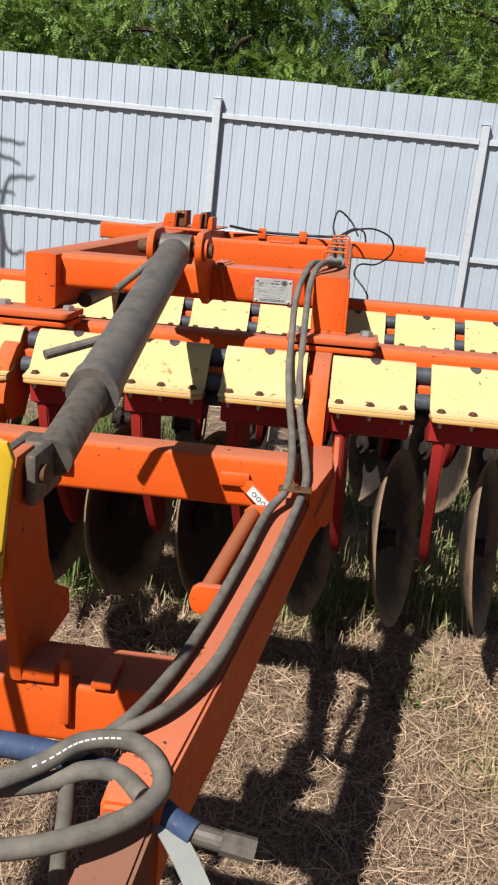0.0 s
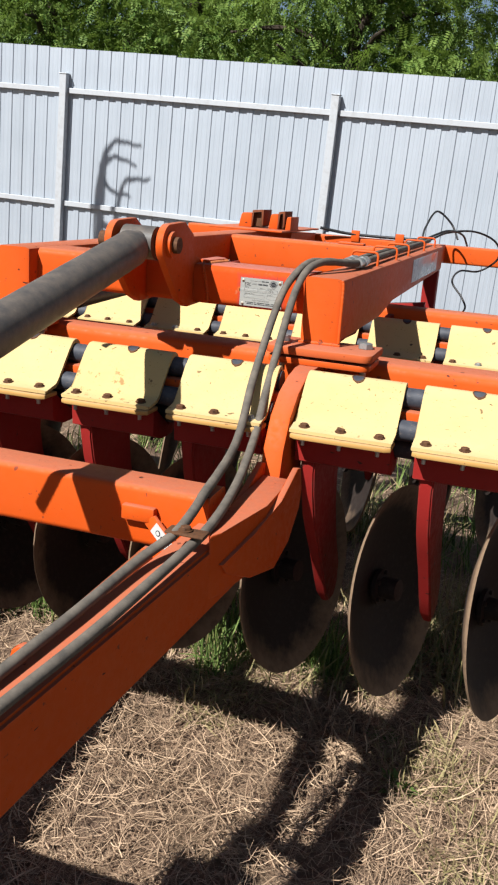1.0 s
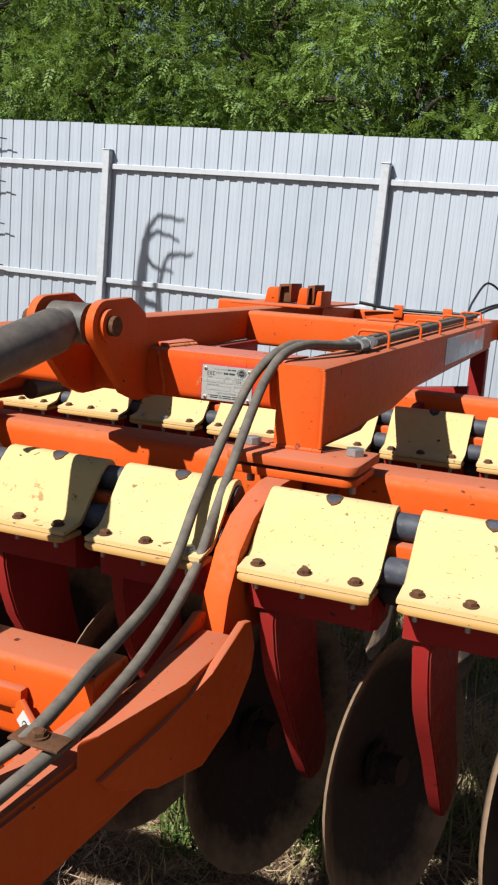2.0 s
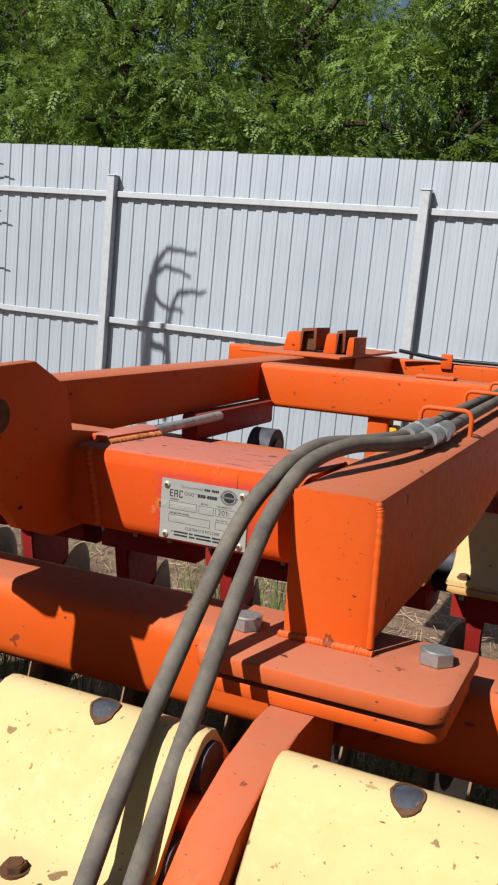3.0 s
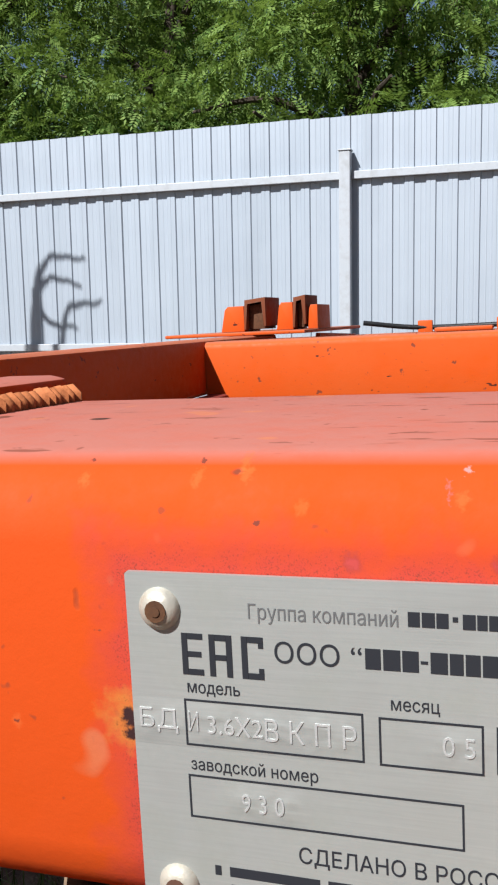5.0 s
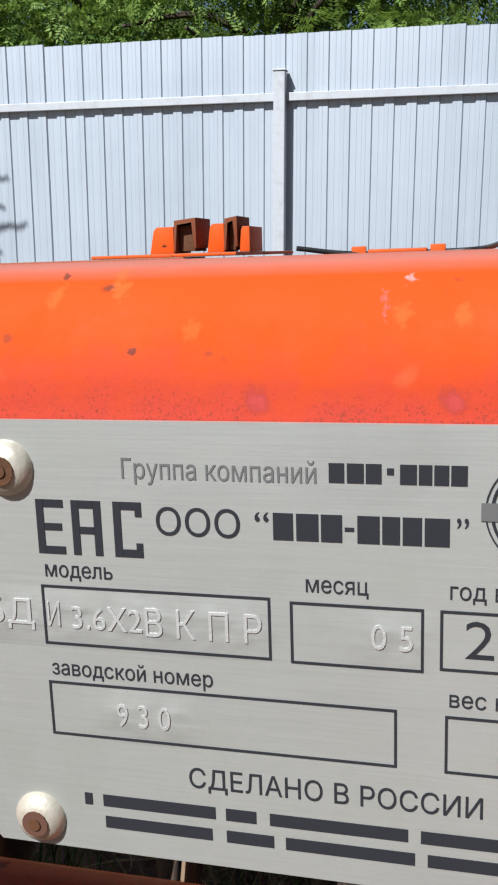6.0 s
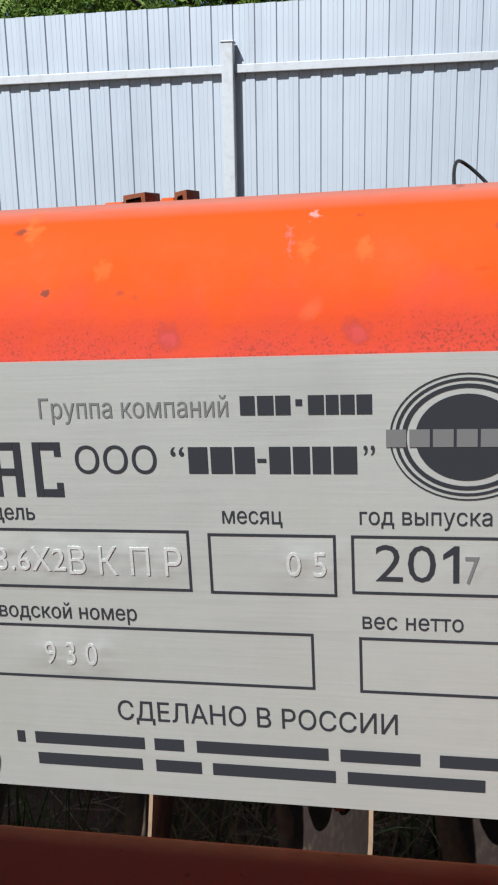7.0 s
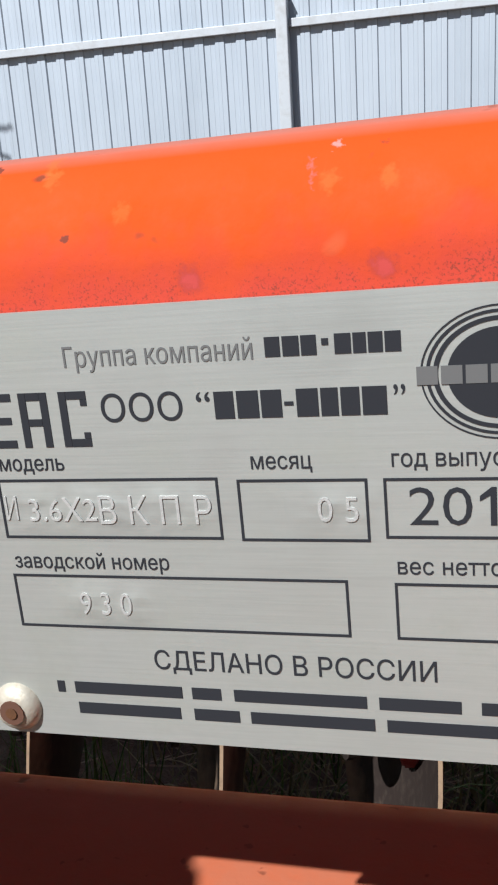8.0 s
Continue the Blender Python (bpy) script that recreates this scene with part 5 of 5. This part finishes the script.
def rivet(x, z, stained):
    bm = bmesh.new()
    prof = [(0.0, 0.0026), (0.0022, 0.0024), (0.0038, 0.0016), (0.0047, 0.0004), (0.0048, -0.001)]
    rings = [[bm.verts.new((x + r * math.cos(2 * math.pi * k / 24), PY - h, z + r * math.sin(2 * math.pi * k / 24))) for k in range(24)] for r, h in prof[1:]]
    for a, b in zip(rings, rings[1:]):
        for k in range(24):
            bm.faces.new((a[k], a[(k + 1) % 24], b[(k + 1) % 24], b[k]))
    bm.faces.new(rings[0])
    head = part("rivet", bm, RIVET_HEAD, name_plate, "domed pop rivet with a rusty core", 50)
    bm = bmesh.new()
    rod(bm, (x, PY - 0.00285, z), (x, PY - 0.0022, z), 0.0011, 12)
    part("rivet_core", bm, RUSTY, head)
    bm = bmesh.new()
    rod(bm, (x, PY - 0.0026, z), (x, PY - 0.00235, z), 0.0024, 14)
    part("rivet_stain", bm, CRACK if stained else RUSTY, head)


for rx, rz, st in ((0.0098, 1.3355, False), (0.1148, 1.3352, False), (0.0105, 1.2722, True), (0.1140, 1.2722, True)):
    rivet(rx, rz, st)

# split in the paint beside the plate
bm = bmesh.new()
bend = [(0.1062, 2.7910, 1.3440), (0.1062, 2.7910, 1.3476)] + [(x, 2.8100 - 0.0190 * math.cos(radians(a)), 1.3486 + 0.0190 * math.sin(radians(a))) for x, a in ((0.1056, 12), (0.1047, 28), (0.1046, 44), (0.1054, 58))]
pipe(bm, glide([Vector(p) for p in bend], 5), 0.00058, 8, 0.2)
part("paint_crack", bm, CRACK, harrow, "dark crack in the paint")

# ---- hose coil over the hitch ----
coil = tagged(new("hose_coil"), "coiled dusty hydraulic hoses hanging over the drawbar hitch", "hose")
hose([(-0.45, 0.80, 0.73), (-0.22, 0.80, 0.77), (-0.05, 0.825, 0.79), (0.035, 0.858, 0.80), (0.095, 0.905, 0.806), (0.123, 0.960, 0.812), (0.108, 1.003, 0.822), (0.065, 1.022, 0.836),
      (0.0, 1.0, 0.838), (-0.06, 0.955, 0.815), (-0.20, 0.90, 0.77), (-0.40, 0.86, 0.73)], 0.0140, HOSE, "hose_loop", "", coil)
hose([(0.10, 0.955, 0.800), (0.06, 0.985, 0.806), (0.01, 0.985, 0.803), (-0.05, 0.965, 0.785), (-0.20, 0.95, 0.755), (-0.42, 0.95, 0.72)], 0.0140, HOSE, "hose_loop", "", coil)
hose([(-0.012, 0.975, 0.79), (-0.010, 0.968, 0.74), (-0.012, 0.96, 0.69), (-0.012, 0.95, 0.64)], 0.013, HOSE, "hose_end", "", coil)
hose([(-0.45, 1.05, 0.76), (-0.20, 1.05, 0.775), (-0.06, 1.035, 0.785), (0.03, 1.015, 0.785), (0.10, 0.985, 0.775), (0.145, 0.965, 0.76), (0.175, 0.955, 0.752)], 0.019, STRAP, "dust_cap_hose", "dark blue hose", coil)
bm = bmesh.new()
ribbon(bm, glide([Vector(p) for p in ((0.085, 1.0, 0.775), (0.125, 0.965, 0.765), (0.165, 0.925, 0.745), (0.20, 0.885, 0.72), (0.26, 0.82, 0.66), (0.33, 0.74, 0.58))], 5), 0.034, 0.003, (0.75, 0.55, 0.1))
part("webbing_strap", bm, PALE_STRAP, coil, "pale webbing strap")
bm = bmesh.new()
rod(bm, (0.165, 0.958, 0.754), (0.215, 0.956, 0.748), 0.0145, 14)
rod(bm, (0.215, 0.956, 0.748), (0.262, 0.955, 0.742), 0.0175, 8)
part("quick_coupler", bm, ROD, coil, "dull steel coupler")
printed = glide([Vector(p) for p in ((0.095, 0.905, 0.806), (0.123, 0.960, 0.812), (0.108, 1.003, 0.822), (0.065, 1.022, 0.836), (0.0, 1.0, 0.838), (-0.06, 0.955, 0.815), (-0.20, 0.90, 0.77))], 8)
for k in range(26, 40):
    along = (printed[k + 1] - printed[k]).normalized()
    out = Vector((0.25, -0.75, 0.62))
    out = (out - along * out.dot(along)).normalized()
    m = Matrix((along, out.cross(along), out)).transposed().to_4x4()
    m.translation = (printed[k] + printed[k + 1]) / 2 + out * 0.0136
    bm = bmesh.new()
    box(bm, -0.0032, 0.0032, -0.0013, 0.0013, 0.0, 0.0007)
    piece("hose_print", mesh_of("hose_print", bm, WHITE_STICKER), coil, m, "worn white printing")
# ---- folded tine harrow beside the fence ----
rake = tagged(new("tine_harrow"), "folded red tine harrow section standing upright by the fence", "farm machine")
bm = bmesh.new()
beam(bm, "z", 0.0, 4.85, -5.47, -5.40, 7.49, 7.55, 0.008)
part("mast", bm, RED_CLIP, rake, "", 40)
# second mast and tie bar, unseen, added to hold the shadow-casting tines
bm = bmesh.new()
beam(bm, "z", 0.0, 3.495, -3.779, -3.729, 5.925, 5.975, 0.008)
part("mast", bm, RED_CLIP, rake, "", 40)
bm = bmesh.new()
pipe(bm, [Vector((-5.43, 7.52, 0.45)), Vector((-3.754, 5.95, 0.45))], 0.03, 10)
part("tie_bar", bm, RED_CLIP, rake, "", 60)
for k in range(11):
    z = 1.271 + 0.351 * k
    bm = bmesh.new()
    box(bm, -5.40, -4.56, 7.517, 7.523, z - 0.003, z + 0.003, 0.001)
    box(bm, -4.58, -4.42, 7.505, 7.535, z - 0.014, z + 0.014, 0.005)
    box(bm, -4.515, -4.46, 7.503, 7.537, z - 0.022, z + 0.025, 0.007)
    box(bm, -4.46, -4.39, 7.507, 7.533, z - 0.013, z + 0.013, 0.005)
    clip = part("tine_clip", bm, RED_CLIP, rake, "red tine clip")
    bm = bmesh.new()
    pipe(bm, glide([Vector((-4.40, 7.52, z)), Vector((-4.31, 7.52, z + 0.004)), Vector((-4.228, 7.52, z + (0.032 if k > 3 else -0.004)))], 3), 0.007, 8, 0.7)
    part("tine", bm, TINE, clip, "black spring tine", 60)


# unseen curved tines high on the mast, added to cast the fence shadow
def shadow_tine(points, r):
    bm = bmesh.new()
    pipe(bm, glide([Vector((x + 0.045, 5.95, z)) for x, z in points], 5), r, 8, 0.5)
    part("shadow_tine", bm, TINE, rake, "unseen curved black tine added for its shadow on the fence", 60)


shadow_tine([(-3.804, 3.325), (-3.789, 3.555), (-3.729, 3.675), (-3.649, 3.710), (-3.549, 3.695), (-3.449, 3.685)], 0.0185)
shadow_tine([(-3.804, 3.375), (-3.779, 3.515), (-3.709, 3.575), (-3.609, 3.565), (-3.489, 3.525)], 0.0185)
shadow_tine([(-3.649, 3.075), (-3.629, 3.255), (-3.589, 3.375), (-3.509, 3.420), (-3.429, 3.415), (-3.349, 3.435)], 0.0185)
shadow_tine([(-3.799, 3.455), (-3.759, 3.355), (-3.689, 3.295), (-3.609, 3.285), (-3.529, 3.275)], 0.0185)
shadow_tine([(-3.809, 3.475), (-3.839, 3.325), (-3.849, 3.175), (-3.849, 2.975), (-3.829, 2.675)], 0.017)
shadow_tine([(-3.649, 3.125), (-3.629, 2.975), (-3.589, 2.825), (-3.529, 2.775), (-3.429, 2.795)], 0.022)
# unseen carrier that belongs to the same shadow-casting tines
bm = bmesh.new()
pipe(bm, [Vector((-3.754, 5.95, 3.025)), Vector((-3.584, 5.95, 2.975)), Vector((-3.564, 5.95, 2.475))], 0.024, 8)
part("shadow_tine_carrier", bm, RED_CLIP, rake, "", 60)

# ---- ground cover ----
def litter(n, seed, x0, x1, y0, y1):
    rng = np.random.default_rng(seed)
    p = np.stack([rng.uniform(x0, x1, n), rng.uniform(y0, y1, n), np.zeros(n)], 1)
    p[:, 2] = [ground_height(a, b) for a, b in p[:, :2]]
    bare = np.array([noise.noise((a * 3.1, b * 3.1, 9.0)) + 0.6 * noise.noise((a * 9.0, b * 9.0, 1.0)) for a, b in p[:, :2]])
    return p[rng.uniform(-0.75, 0.35, n) < bare + 0.2], rng


roots, rng = litter(130000, 3, -1.7, 2.0, 0.5, 4.2)
tagged(new("straw", blades("straw", STRAW, roots, rng, (0.03, 0.13), (0.0011, 0.0034), (0.0, 0.034), 0.93, 3, 0.6, 1.3)), "pale dry cut straw lying on the soil", "straw", kind="stuff")
roots, rng = litter(9000, 5, -5.0, 4.0, 4.4, 7.5)
tagged(new("straw", blades("straw", STRAW, roots, rng, (0.08, 0.22), (0.003, 0.006), (0.0, 0.02), 0.9)), "pale dry straw in front of the fence", "straw", kind="stuff")


def tuft(x, y, n, r, tall, material, seed, label, lie=0.25):
    rng = np.random.default_rng(seed)
    n = int(n * 0.65)
    a, d = rng.uniform(0, 2 * np.pi, n), r * np.sqrt(rng.uniform(0, 1, n))
    p = np.stack([x + d * np.cos(a), y + d * np.sin(a), np.zeros(n)], 1)
    p[:, 2] = [ground_height(u, v) for u, v in p[:, :2]]
    me = blades("grass_tuft", material, p, rng, (tall * 0.4, tall), (0.0035, 0.0085), (-0.01, 0.005), lie, 4, 0.8)
    tagged(new("grass_tuft", me), label, "grass", kind="stuff")


green, dry = "tuft of green grass under the harrow", "tuft of yellowing dry grass under the harrow"
spots = [(0.005, 2.91, 170, 0.07, 0.21), (0.31, 3.12, 240, 0.10, 0.26), (-0.80, 2.98, 150, 0.09, 0.2), (0.52, 3.30, 180, 0.12, 0.26), (-0.63, 2.99, 200, 0.10, 0.24), (-1.0, 4.02, 220, 0.2, 0.42), (-0.78, 4.12, 200, 0.2, 0.40), (-1.3, 4.15, 200, 0.2, 0.4)]
rng = random.Random(77)
spots += [(rng.uniform(-1.5, 1.5), rng.uniform(3.05, 3.95), 150, rng.uniform(0.10, 0.22), rng.uniform(0.24, 0.38)) for _ in range(22)]
spots += [(rng.uniform(-2.2, 1.6), rng.uniform(4.1, 5.6), 150, rng.uniform(0.14, 0.26), rng.uniform(0.24, 0.42)) for _ in range(20)]
for k, (x, y, n, r, tall) in enumerate(spots):
    tuft(x, y, n, r, tall, GRASS, 40 + k, green)
spots = [(0.25, 3.0, 140, 0.16, 0.2), (0.45, 3.1, 160, 0.16, 0.18), (-0.15, 3.2, 220, 0.3, 0.22), (-0.5, 3.1, 220, 0.25, 0.22), (0.75, 3.3, 200, 0.2, 0.2)]
spots += [(rng.uniform(-1.8, 1.6), rng.uniform(3.3, 5.2), 240, rng.uniform(0.2, 0.4), rng.uniform(0.22, 0.36)) for _ in range(14)]
for k, (x, y, n, r, tall) in enumerate(spots):
    tuft(x, y, n, r, tall, HAY, 140 + k, dry, 0.42)
for k, (x, y, r) in enumerate(((0.05, 2.80, 0.12), (0.42, 2.78, 0.13), (0.72, 2.72, 0.13), (1.02, 2.70, 0.16), (1.25, 2.55, 0.2), (-0.25, 2.85, 0.12), (0.95, 2.35, 0.2))):
    tuft(x, y, 560, r, 0.13, STRAW if k % 2 else HAY, 190 + k, "low mound of dry grass in front of the discs", 0.74)


def weed(x, y, seed):
    """A small broad-leaved plant."""
    rng = random.Random(seed)
    plant = tagged(new("weed"), "small green broad-leaved weed in the straw", "weed")
    plant.location = (x, y, 0.0)
    for k in range(22):
        a, up = rng.uniform(0, 6.28), rng.uniform(0.2, 1.2)
        d = Vector((math.cos(a) * math.cos(up), math.sin(a) * math.cos(up), math.sin(up)))
        s = d.cross(Vector((0, 0, 1))).normalized() * rng.uniform(0.007, 0.012)
        foot = Vector((0, 0, 0.005))
        p, q = foot + d * 0.02, foot + d * rng.uniform(0.05, 0.085)
        mid = (p + q) / 2 + Vector((0, 0, 0.008))
        bm = bmesh.new()
        bm.faces.new([bm.verts.new(v) for v in (foot, p, mid - s, q, mid + s)][1:])
        bm.verts.ensure_lookup_table()
        bmesh.ops.delete(bm, geom=[v for v in bm.verts if not v.link_faces], context="VERTS")
        part("leaf", bm, GRASS, plant)


weed(0.585, 2.80, 1)
weed(0.66, 2.62, 2)
